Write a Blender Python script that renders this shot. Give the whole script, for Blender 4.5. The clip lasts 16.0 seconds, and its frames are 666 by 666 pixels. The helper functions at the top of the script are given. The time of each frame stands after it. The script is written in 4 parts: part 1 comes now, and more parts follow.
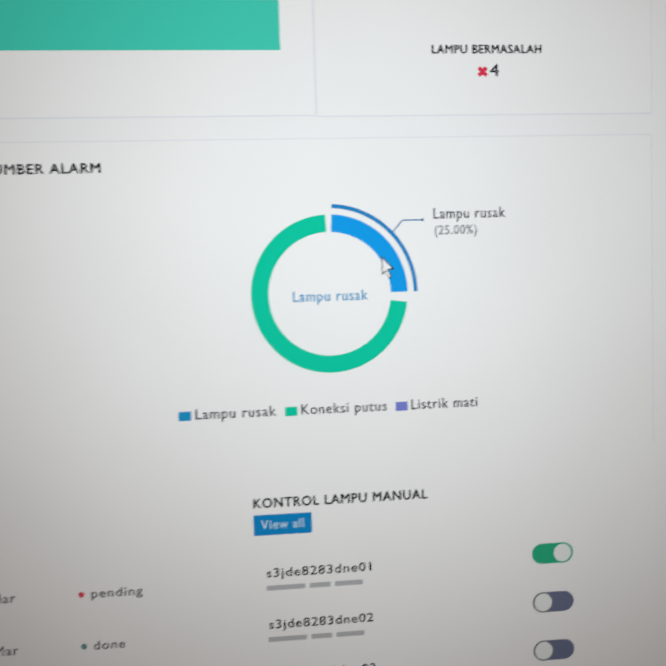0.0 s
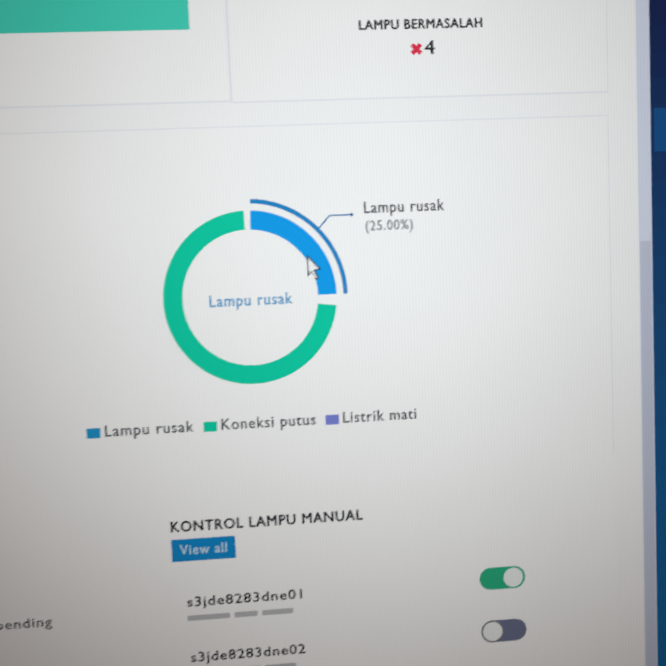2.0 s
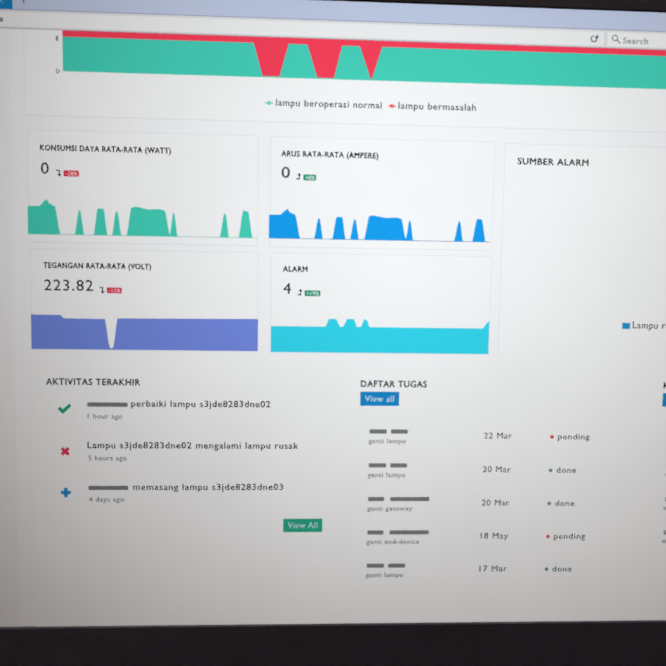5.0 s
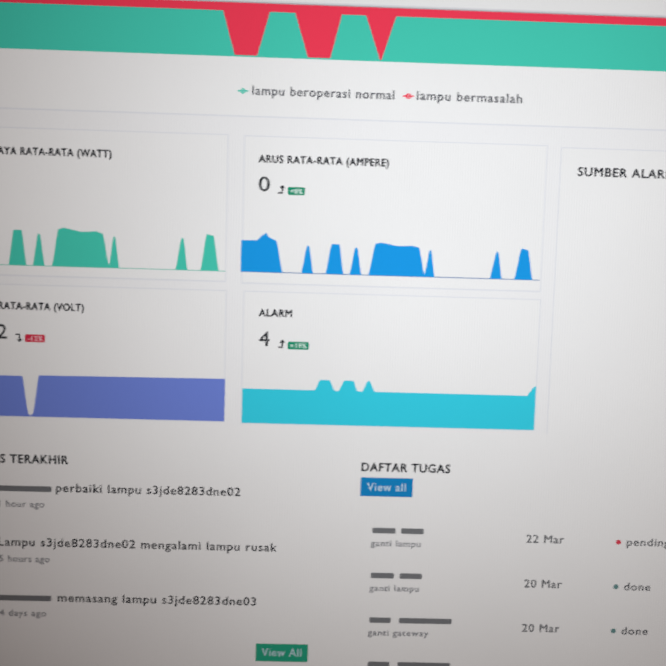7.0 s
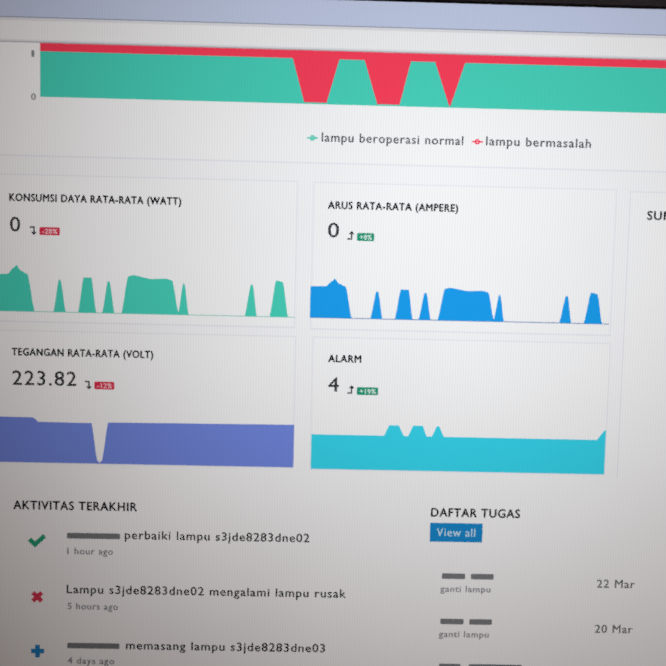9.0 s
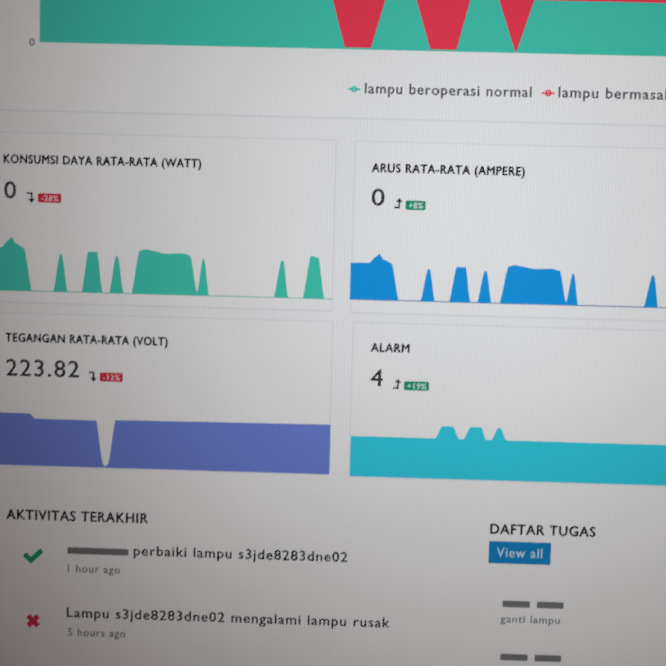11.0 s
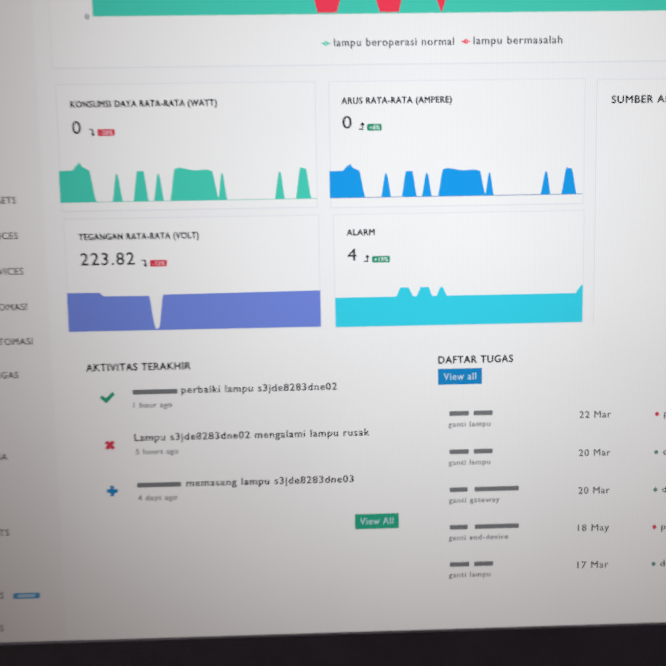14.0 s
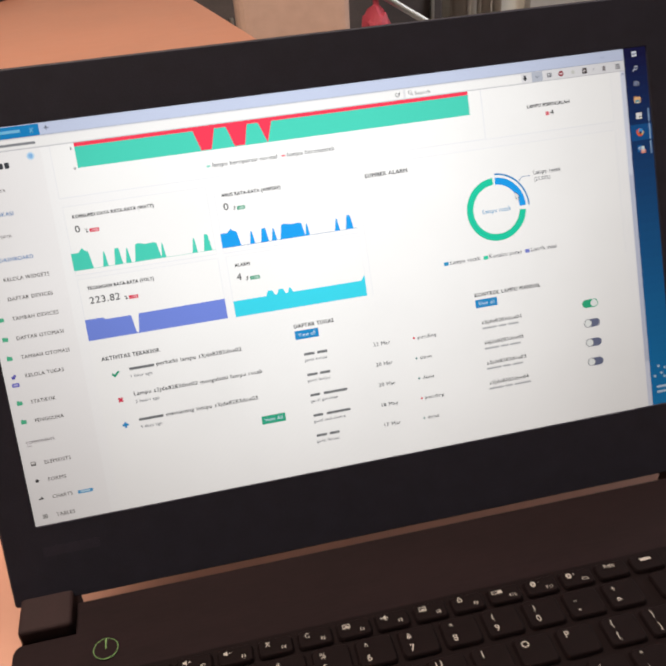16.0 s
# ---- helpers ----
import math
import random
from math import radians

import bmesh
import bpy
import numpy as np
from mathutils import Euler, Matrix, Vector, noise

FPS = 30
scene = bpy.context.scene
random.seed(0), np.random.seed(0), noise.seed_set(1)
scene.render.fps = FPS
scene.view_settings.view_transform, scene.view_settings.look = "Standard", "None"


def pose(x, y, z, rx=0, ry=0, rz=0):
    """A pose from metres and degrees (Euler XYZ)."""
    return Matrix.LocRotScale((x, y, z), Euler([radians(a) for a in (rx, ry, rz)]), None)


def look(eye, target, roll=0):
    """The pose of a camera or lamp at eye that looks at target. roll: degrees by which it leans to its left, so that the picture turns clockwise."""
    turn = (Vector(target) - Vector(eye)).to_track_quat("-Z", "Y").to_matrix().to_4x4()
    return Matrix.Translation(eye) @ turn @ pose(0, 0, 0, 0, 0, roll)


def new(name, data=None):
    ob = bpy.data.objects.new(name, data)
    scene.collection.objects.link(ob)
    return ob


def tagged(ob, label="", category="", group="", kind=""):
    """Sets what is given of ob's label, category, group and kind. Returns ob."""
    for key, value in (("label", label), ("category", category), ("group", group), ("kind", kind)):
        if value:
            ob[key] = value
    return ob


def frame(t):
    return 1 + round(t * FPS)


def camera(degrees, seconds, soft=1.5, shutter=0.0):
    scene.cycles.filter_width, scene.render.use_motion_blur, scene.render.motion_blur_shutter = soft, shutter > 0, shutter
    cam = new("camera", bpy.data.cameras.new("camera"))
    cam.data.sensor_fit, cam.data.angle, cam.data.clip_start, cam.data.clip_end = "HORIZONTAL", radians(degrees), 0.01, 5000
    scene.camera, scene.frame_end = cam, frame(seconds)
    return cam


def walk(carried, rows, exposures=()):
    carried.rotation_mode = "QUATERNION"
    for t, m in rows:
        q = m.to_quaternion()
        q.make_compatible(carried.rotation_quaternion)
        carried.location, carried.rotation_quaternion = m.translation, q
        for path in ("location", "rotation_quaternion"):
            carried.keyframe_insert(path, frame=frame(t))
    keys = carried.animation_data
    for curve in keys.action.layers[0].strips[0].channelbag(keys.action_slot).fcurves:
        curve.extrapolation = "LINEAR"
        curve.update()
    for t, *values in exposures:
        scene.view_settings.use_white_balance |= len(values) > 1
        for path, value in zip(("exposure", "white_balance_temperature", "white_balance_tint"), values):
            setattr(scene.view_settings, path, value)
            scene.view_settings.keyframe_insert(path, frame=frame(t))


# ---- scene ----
cam = camera(44.0, 16.0, soft=2.35, shutter=0.3)
PATH = [
    (0.0, 0.0592, -0.0787, 0.9621, 62.52, -0.86, -6.27),
    (0.5, 0.0801, -0.0667, 0.9641, 61.43, 0.04, -6.50),
    (1.0, 0.0859, -0.0622, 0.9591, 62.28, 0.47, -5.69),
    (1.5, 0.0868, -0.0612, 0.9593, 62.05, 0.58, -5.53),
    (2.0, 0.0778, -0.0667, 0.9590, 61.55, 0.43, -5.18),
    (2.5, 0.0545, -0.0836, 0.9641, 62.17, -0.56, -5.59),
    (3.0, 0.0199, -0.1103, 0.9767, 61.34, -1.12, -5.38),
    (3.5, -0.0204, -0.1323, 0.9882, 60.71, -1.71, -4.81),
    (4.0, -0.0375, -0.1464, 0.9922, 60.83, -1.90, -3.77),
    (4.5, -0.0497, -0.1525, 0.9905, 60.65, -2.10, -3.38),
    (4.7, -0.0500, -0.1531, 0.9897, 60.67, -2.16, -3.15),
    (6.8, -0.0439, -0.0960, 0.9693, 61.64, -2.17, -0.33),
    (7.0, -0.0386, -0.0945, 0.9699, 61.32, -2.00, -0.35),
    (7.5, -0.0274, -0.0921, 0.9702, 61.47, -1.85, -1.07),
    (8.0, -0.0364, -0.0920, 0.9678, 61.56, -1.72, -1.04),
    (8.5, -0.0479, -0.0920, 0.9728, 61.48, -1.50, -0.31),
    (8.7, -0.0516, -0.0921, 0.9762, 61.74, -1.60, -0.36),
    (10.8, -0.0534, -0.0672, 0.9622, 62.59, -1.00, 1.44),
    (11.0, -0.0549, -0.0710, 0.9609, 62.41, -1.03, 1.44),
    (11.5, -0.0622, -0.0742, 0.9523, 61.80, -1.07, 1.34),
    (12.0, -0.0621, -0.0708, 0.9434, 61.46, -0.90, 1.74),
    (12.5, -0.0574, -0.0695, 0.9428, 61.15, -0.61, 1.64),
    (13.0, -0.0530, -0.0762, 0.9436, 61.42, -0.29, 1.47),
    (13.5, -0.0506, -0.0945, 0.9512, 60.97, -0.18, 0.04),
    (14.0, -0.0595, -0.1290, 0.9707, 59.99, 0.26, -1.95),
    (14.5, -0.0789, -0.1719, 1.0002, 59.43, 1.08, -4.60),
    (15.0, -0.0765, -0.2059, 1.0229, 59.67, 1.76, -6.51),
    (15.5, -0.0629, -0.2405, 1.0396, 58.56, 2.51, -9.56),
    (16.0, -0.0675, -0.2734, 1.0637, 57.07, 3.50, -12.53),
]
EXPOSURES = [(0.0, 0.22, 6480, 7), (0.5, 0.31, 6490, 5), (1.0, 0.29, 6500, 3), (1.5, 0.29, 6500, 5), (2.0, 0.26, 6500, 7), (3.0, 0.17, 6480, 7), (3.5, 0.17, 6520, 8), (4.5, 0.32, 6450, 8), (7.0, 0.21, 6550, 10),
             (8.5, 0.26, 6500, 10), (11.0, -0.12, 6500, 10), (11.5, -0.19, 6480, 9), (12.5, 0.03, 6450, 8), (13.6, -0.13, 6480, 9), (14.0, 0.26, 6500, 10), (14.5, 0.51, 6550, 10), (15.0, 0.51, 6600, 10), (16.0, 0.52, 6750, 10)]
walk(cam, [(t, pose(x, y, z, rx, ry, rz)) for t, x, y, z, rx, ry, rz in PATH], EXPOSURES)

# ---- measures, in metres, lid and display fitted to the camera's view: the laptop's hinge line is the x axis of the plan ----
TABLE = 0.740
DECK = TABLE + 0.024          # top of the laptop's base
LEAN_BACK = radians(24.0)     # the lid, from upright
HINGE_DOWN = 211.5            # hinge line below the top of the display, in mm
DISPLAY_W, DISPLAY_H = 313.0, 173.4
PAGE = 1.004                  # mm down the display for each step of the page, stretched to fit the camera's view

# ---- light ----
world = bpy.data.worlds.new("world")
scene.world = world
world.use_nodes = True
world.node_tree.nodes["Background"].inputs[0].default_value = (0.75, 0.85, 1.0, 1)
world.node_tree.nodes["Background"].inputs[1].default_value = 0.4


def lamp(name, where, target, sx, sy, watts, colour):
    data = bpy.data.lights.new(name, "AREA")
    data.shape, data.size, data.size_y, data.energy, data.color = "RECTANGLE", sx, sy, watts, colour
    ob = new(name, data)
    ob.matrix_world = look(where, target)
    return ob


# assumed ceiling lamp, out of view; place and power tuned to light the table
lamp("ceiling_lamp_light", (-0.45, 0.47, 2.62), (-0.45, 0.47, 0), 1.2, 0.3, 70, (1.0, 0.86, 0.70))
# fill lamp added to brighten the right and back; no such source is known
lamp("side_fill_light", (2.55, 1.2, 1.6), (0, 1.0, 0.7), 1.3, 1.2, 32, (0.92, 0.96, 1.0))


# ---- materials ----
def mat(name, colour, rough=0.5, metal=0.0, grain=0.0, scale=300.0, bump=0.0, spec=0.5, stretch=(1, 1, 1), second=None, wear=0.0):
    """A surface with grain at a fine scale, blotches at a coarse one, and a little relief."""
    m = bpy.data.materials.new(name)
    m.use_nodes = True
    n, l = m.node_tree.nodes, m.node_tree.links
    b = n["Principled BSDF"]
    b.inputs["Roughness"].default_value, b.inputs["Metallic"].default_value = rough, metal
    b.inputs["Specular IOR Level"].default_value = spec
    b.inputs["Base Color"].default_value = (*colour, 1)
    if grain or bump or second:
        co = n.new("ShaderNodeTexCoord")
        mp = n.new("ShaderNodeMapping")
        mp.inputs["Scale"].default_value = stretch
        l.new(co.outputs["Object"], mp.inputs["Vector"])
        fine, coarse = n.new("ShaderNodeTexNoise"), n.new("ShaderNodeTexNoise")
        for node, s in ((fine, scale), (coarse, scale / 14)):
            node.inputs["Scale"].default_value, node.inputs["Detail"].default_value = s, 6
            l.new(mp.outputs[0], node.inputs["Vector"])
        add = n.new("ShaderNodeMath")
        add.operation = "ADD"
        l.new(fine.outputs["Fac"], add.inputs[0])
        l.new(coarse.outputs["Fac"], add.inputs[1])
        ramp = n.new("ShaderNodeMapRange")
        ramp.inputs["From Min"].default_value, ramp.inputs["From Max"].default_value = 0.6, 1.4
        l.new(add.outputs[0], ramp.inputs["Value"])
        mix = n.new("ShaderNodeMix")
        mix.data_type = "RGBA"
        low = second or [c * (1 - grain) for c in colour]
        mix.inputs["A"].default_value, mix.inputs["B"].default_value = (*low, 1), (*[min(1, c * (1 + grain * 0.6)) for c in colour], 1)
        l.new(ramp.outputs[0], mix.inputs["Factor"])
        l.new(mix.outputs["Result"], b.inputs["Base Color"])
        if wear:
            rr = n.new("ShaderNodeMapRange")
            rr.inputs["To Min"].default_value, rr.inputs["To Max"].default_value = rough - wear, rough + wear
            l.new(coarse.outputs["Fac"], rr.inputs["Value"])
            l.new(rr.outputs[0], b.inputs["Roughness"])
        if bump:
            bp = n.new("ShaderNodeBump")
            bp.inputs["Strength"].default_value, bp.inputs["Distance"].default_value = bump, 0.0004
            l.new(fine.outputs["Fac"], bp.inputs["Height"])
            l.new(bp.outputs[0], b.inputs["Normal"])
    return m


def srgb(r, g, b):
    return [((c / 255 + 0.055) / 1.055) ** 2.4 if c > 10 else c / 3295 for c in (r, g, b)]


PANEL_LIGHT = 0.79
# emission painted dimmer low, left and right, in place of view-angle darkening
EDGE_DIM_LOW, EDGE_DIM_LEFT, EDGE_DIM_RIGHT = 0.97, 0.96, 0.92
# a dark tinted coat on a tipped normal stands in for view-angle dimming
SLANT_DIM = (4.15, 4.55, 4.75)    # for red, green and blue light: less in red, so slanted views turn warm
# tilt and depth are fitted to the brightness the camera sees
SLANT_TILT = (-0.14, -0.084)
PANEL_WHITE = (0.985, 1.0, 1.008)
MOIRE, MOIRE_DEPTH = 0.00054, 0.048
LIT = {}


def slant_normal():
    """The tinted coat's normal: the lid's outward normal, tipped to fit the dimming."""
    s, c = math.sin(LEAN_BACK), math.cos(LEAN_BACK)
    return (Vector((SLANT_TILT[0], 0, 0)) + Vector((0, s, c)) * SLANT_TILT[1] + Vector((0, -c, s))).normalized()


def lit(r, g, b):
    """A colour shown by the display, which gives off its own light; a little dimming towards the edges is painted in.
    """
    key = (r, g, b)
    if key in LIT:
        return LIT[key]
    m = bpy.data.materials.new("display_colour")
    m.use_nodes = True
    n, l = m.node_tree.nodes, m.node_tree.links
    p = n["Principled BSDF"]
    p.inputs["Base Color"].default_value = (0.012, 0.012, 0.014, 1)
    p.inputs["Roughness"].default_value = 0.45
    p.inputs["Specular IOR Level"].default_value = 0.25
    coat_tint = [math.exp(-d) for d in SLANT_DIM]
    p.inputs["Emission Color"].default_value = (*[max(c, 0.012) * w * coat_tint[1] / k for c, w, k in zip(srgb(r, g, b), PANEL_WHITE, coat_tint)], 1)
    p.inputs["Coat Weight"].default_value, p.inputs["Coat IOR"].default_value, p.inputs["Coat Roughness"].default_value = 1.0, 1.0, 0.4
    p.inputs["Coat Tint"].default_value = (*coat_tint, 1)
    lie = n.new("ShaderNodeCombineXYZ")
    for axis, v in zip("XYZ", slant_normal()):
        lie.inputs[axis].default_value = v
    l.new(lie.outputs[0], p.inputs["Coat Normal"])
    co = n.new("ShaderNodeTexCoord")
    xyz = n.new("ShaderNodeSeparateXYZ")
    l.new(co.outputs["Object"], xyz.inputs[0])
    up, side, far = (n.new("ShaderNodeMapRange") for _ in range(3))
    for node, axis, lo, hi, dim in ((up, "Z", 0.045, 0.170, EDGE_DIM_LOW), (side, "X", -0.150, -0.02, EDGE_DIM_LEFT), (far, "X", 0.150, 0.05, EDGE_DIM_RIGHT)):
        node.interpolation_type = "SMOOTHSTEP"
        node.inputs["From Min"].default_value, node.inputs["From Max"].default_value = lo, hi
        node.inputs["To Min"].default_value, node.inputs["To Max"].default_value = dim, 1.0
        l.new(xyz.outputs[axis], node.inputs["Value"])
    mul = n.new("ShaderNodeMath")
    mul.operation = "MULTIPLY"
    l.new(up.outputs[0], mul.inputs[0])
    sides = n.new("ShaderNodeMath")
    sides.operation = "MULTIPLY"
    l.new(side.outputs[0], sides.inputs[0])
    l.new(far.outputs[0], sides.inputs[1])
    l.new(sides.outputs[0], mul.inputs[1])
    # fine unevenness of the panel and its coating
    tex = n.new("ShaderNodeTexNoise")
    tex.inputs["Scale"].default_value, tex.inputs["Detail"].default_value = 22.0, 3
    l.new(co.outputs["Object"], tex.inputs["Vector"])
    un = n.new("ShaderNodeMapRange")
    un.inputs["To Min"].default_value, un.inputs["To Max"].default_value = 0.95 * PANEL_LIGHT / coat_tint[1], 1.05 * PANEL_LIGHT / coat_tint[1]
    l.new(tex.outputs["Fac"], un.inputs["Value"])
    mul2 = n.new("ShaderNodeMath")
    mul2.operation = "MULTIPLY"
    l.new(mul.outputs[0], mul2.inputs[0])
    l.new(un.outputs[0], mul2.inputs[1])
    # upright ripple painted into the light, spaced like the moire the camera catches
    wave, amount, mul3 = n.new("ShaderNodeMath"), n.new("ShaderNodeMapRange"), n.new("ShaderNodeMath")
    scaled = n.new("ShaderNodeMath")
    scaled.operation, wave.operation, mul3.operation = "MULTIPLY", "SINE", "MULTIPLY"
    scaled.inputs[1].default_value = 2 * math.pi / MOIRE
    l.new(xyz.outputs["X"], scaled.inputs[0])
    l.new(scaled.outputs[0], wave.inputs[0])
    amount.inputs["From Min"].default_value = -1.0
    amount.inputs["To Min"].default_value, amount.inputs["To Max"].default_value = 1 - MOIRE_DEPTH, 1 + MOIRE_DEPTH
    l.new(wave.outputs[0], amount.inputs["Value"])
    l.new(mul2.outputs[0], mul3.inputs[0])
    l.new(amount.outputs[0], mul3.inputs[1])
    l.new(mul3.outputs[0], p.inputs["Emission Strength"])
    LIT[key] = m
    return m


TABLETOP = mat("orange_laminate", (0.255, 0.107, 0.070), 0.5, grain=0.10, scale=90, bump=0.15, stretch=(0.25, 1, 1), wear=0.06)
TABLE_EDGE = mat("dark_edging", (0.05, 0.035, 0.03), 0.5, grain=0.2, scale=200)
STEEL = mat("grey_steel", (0.45, 0.44, 0.43), 0.35, 1.0, grain=0.1, scale=120)
BEZEL = mat("black_bezel_plastic", (0.0135, 0.0130, 0.0225), 0.7, grain=0.25, scale=1500, bump=0.25, spec=0.15)
HINGE_MAT = mat("dark_hinge_plastic", (0.0150, 0.0080, 0.0092), 0.7, grain=0.25, scale=1300, bump=0.25, spec=0.08, wear=0.06)
SHELL = mat("charcoal_plastic", (0.016, 0.0105, 0.0105), 0.7, grain=0.22, scale=1300, bump=0.25, spec=0.1, wear=0.05)
DECK_MAT = mat("brushed_dark_deck", (0.0088, 0.0050, 0.0060), 0.75, grain=0.3, scale=900, bump=0.2, spec=0.04, stretch=(0.15, 1, 1), wear=0.06)
KEY_MAT = mat("black_key_plastic", (0.0044, 0.0024, 0.0029), 0.75, grain=0.25, scale=1500, bump=0.2, spec=0.04)
LEGEND = mat("pale_key_print", (0.24, 0.215, 0.21), 0.6, grain=0.1, scale=900)
RUBBER = mat("black_rubber", (0.02, 0.02, 0.02), 0.8)
MARK = mat("dark_grey_print", (0.0190, 0.0172, 0.0285), 0.7, grain=0.25, scale=1500, bump=0.25, spec=0.15)
WALL = mat("cream_wall_paint", (0.62, 0.58, 0.53), 0.85, grain=0.06, scale=60, bump=0.1)
WALL_LOW = mat("grey_wall_panel", (0.34, 0.32, 0.31), 0.7, grain=0.08, scale=50, bump=0.1)
CEIL = mat("white_ceiling_paint", (0.80, 0.79, 0.77), 0.9, grain=0.04, scale=50)
FLOOR = mat("dark_floor", (0.060, 0.045, 0.042), 0.45, grain=0.3, scale=25, wear=0.1)
BEIGE = mat("beige_upholstery", (0.38, 0.25, 0.205), 0.8, grain=0.15, scale=500, bump=0.4)
RED = mat("red_fabric", (0.34, 0.035, 0.06), 0.7, grain=0.25, scale=300, bump=0.3)
DARK = mat("dark_fabric", (0.070, 0.054, 0.054), 0.8, grain=0.3, scale=300, bump=0.3)
GREY_CLOTH = mat("grey_cloth", (0.24, 0.225, 0.22), 0.9, grain=0.2, scale=300, bump=0.4, spec=0.1)
CURTAIN = mat("pale_curtain", (0.62, 0.55, 0.50), 0.85, grain=0.1, scale=200, bump=0.2)
GREEN_LED = bpy.data.materials.new("green_led")
GREEN_LED.use_nodes = True
_b = GREEN_LED.node_tree.nodes["Principled BSDF"]
_b.inputs["Base Color"].default_value = (0.05, 0.12, 0.03, 1)
_b.inputs["Emission Color"].default_value = (0.42, 0.75, 0.12, 1)
_b.inputs["Emission Strength"].default_value = 0.11


# ---- building blocks ----
def part(name, bm, material, parent, label=""):
    me = bpy.data.meshes.new(name)
    bm.normal_update()
    bm.to_mesh(me)
    bm.free()
    me.materials.append(material)
    ob = new(name, me)
    if parent:
        ob.parent = parent
    return tagged(ob, label)


def thing(name, where, label, category, turn=0.0, group="", kind=""):
    ob = new(name)
    ob.matrix_basis = pose(*where, 0, 0, turn)
    return tagged(ob, label, category, group, kind)


def box(x0, y0, z0, x1, y1, z1, bevel=0.0, segments=2, bm=None):
    bm = bm or bmesh.new()
    made = bmesh.ops.create_cube(bm, size=1)["verts"]
    bmesh.ops.transform(bm, matrix=Matrix.LocRotScale(((x0 + x1) / 2, (y0 + y1) / 2, (z0 + z1) / 2), None, (x1 - x0, y1 - y0, z1 - z0)), verts=made)
    if bevel:
        edges = list({e for v in made for e in v.link_edges})
        bmesh.ops.bevel(bm, geom=edges, offset=bevel, segments=segments, affect="EDGES", profile=0.6)
    return bm


def cylinder(r, z0, z1, where=(0, 0), n=24, r2=None, bm=None):
    bm = bm or bmesh.new()
    m = Matrix.Translation((where[0], where[1], (z0 + z1) / 2))
    bmesh.ops.create_cone(bm, cap_ends=True, segments=n, radius1=r, radius2=r if r2 is None else r2, depth=z1 - z0, matrix=m)
    return bm


def slab(outline, z0, z1, bevel=0.0, segments=2):
    """A plate with the given outline, from z0 to z1, its edges rounded."""
    bm = bmesh.new()
    face = bm.faces.new([bm.verts.new((x, y, z0)) for x, y in outline])
    up = bmesh.ops.extrude_face_region(bm, geom=[face])["geom"]
    bmesh.ops.translate(bm, verts=[v for v in up if isinstance(v, bmesh.types.BMVert)], vec=(0, 0, z1 - z0))
    bmesh.ops.recalc_face_normals(bm, faces=bm.faces)
    if bevel:
        rims = [e for e in bm.edges if abs(e.verts[0].co.z - e.verts[1].co.z) < 1e-9]
        bmesh.ops.bevel(bm, geom=rims, offset=bevel, segments=segments, affect="EDGES", profile=0.6)
    return bm


def rounded(x0, y0, x1, y1, r, n=5):
    pts = []
    for cx, cy, a in ((x1 - r, y1 - r, 0), (x0 + r, y1 - r, 90), (x0 + r, y0 + r, 180), (x1 - r, y0 + r, 270)):
        for k in range(n + 1):
            t = radians(a + 90 * k / n)
            pts.append((cx + r * math.cos(t), cy + r * math.sin(t)))
    return pts


# ---- the room ----
RX0, RX1, RY0, RY1, RZ = -2.2, 2.7, -2.0, 3.1, 2.7


def setting(name, bm, material, label):
    return tagged(part(name, bm, material, None), label, name.split("_")[0], kind="structure")


setting("floor", box(RX0, RY0, -0.1, RX1, RY1, 0), FLOOR, "plain dark brown floor of the room")
setting("ceiling", box(RX0, RY0, RZ, RX1, RY1, RZ + 0.1), CEIL, "plain white painted ceiling")
setting("wall_north", box(RX0 - 0.12, RY1, 0, RX1 + 0.12, RY1 + 0.12, RZ), WALL, "plain cream painted wall behind the table")
setting("wall_south", box(RX0 - 0.12, RY0 - 0.12, 0, RX1 + 0.12, RY0, RZ), WALL, "plain cream painted wall")
setting("wall_west", box(RX0 - 0.12, RY0, 0, RX0, RY1, RZ), WALL, "plain cream painted side wall")
# opening and window are added for the side fill; neither is in view
bm = box(RX1, RY0, 0, RX1 + 0.12, RY1, 0.95)
box(RX1, RY0, 2.25, RX1 + 0.12, RY1, RZ, bm=bm)
box(RX1, RY0, 0.95, RX1 + 0.12, 0.5, 2.25, bm=bm)
box(RX1, 1.9, 0.95, RX1 + 0.12, RY1, 2.25, bm=bm)
setting("wall_east", bm, WALL, "cream painted wall with an added window opening, out of view")
window = thing("added_window", (RX1 + 0.06, 1.2, 0.95), "added white framed window in the side wall, out of view", "window", kind="structure")
for y0, y1, z0, z1 in ((-0.7, -0.64, 0, 1.3), (0.64, 0.7, 0, 1.3), (-0.64, 0.64, 0, 0.06), (-0.64, 0.64, 1.24, 1.3), (-0.03, 0.03, 0.06, 1.24)):
    part("window_frame", box(-0.04, y0, z0, 0.04, y1, z1, 0.006), CEIL, window)
setting("baseboard_north", box(RX0, RY1 - 0.015, 0, RX1, RY1, 0.09, 0.004), WALL_LOW, "grey painted baseboard")
light_fitting = thing("ceiling_light", (-0.45, 0.47, RZ), "long white ceiling light, assumed, out of view", "ceiling light")
part("housing", box(-0.62, -0.17, -0.05, 0.62, 0.17, 0, 0.01), CEIL, light_fitting)

# ---- the table, turned a little against the laptop, its right edge running away behind the lid ----
TABLE_TURN = 10.8
table = thing("table", (-0.42, 0.45, 0), "orange laminate table under the laptop", "table", TABLE_TURN)
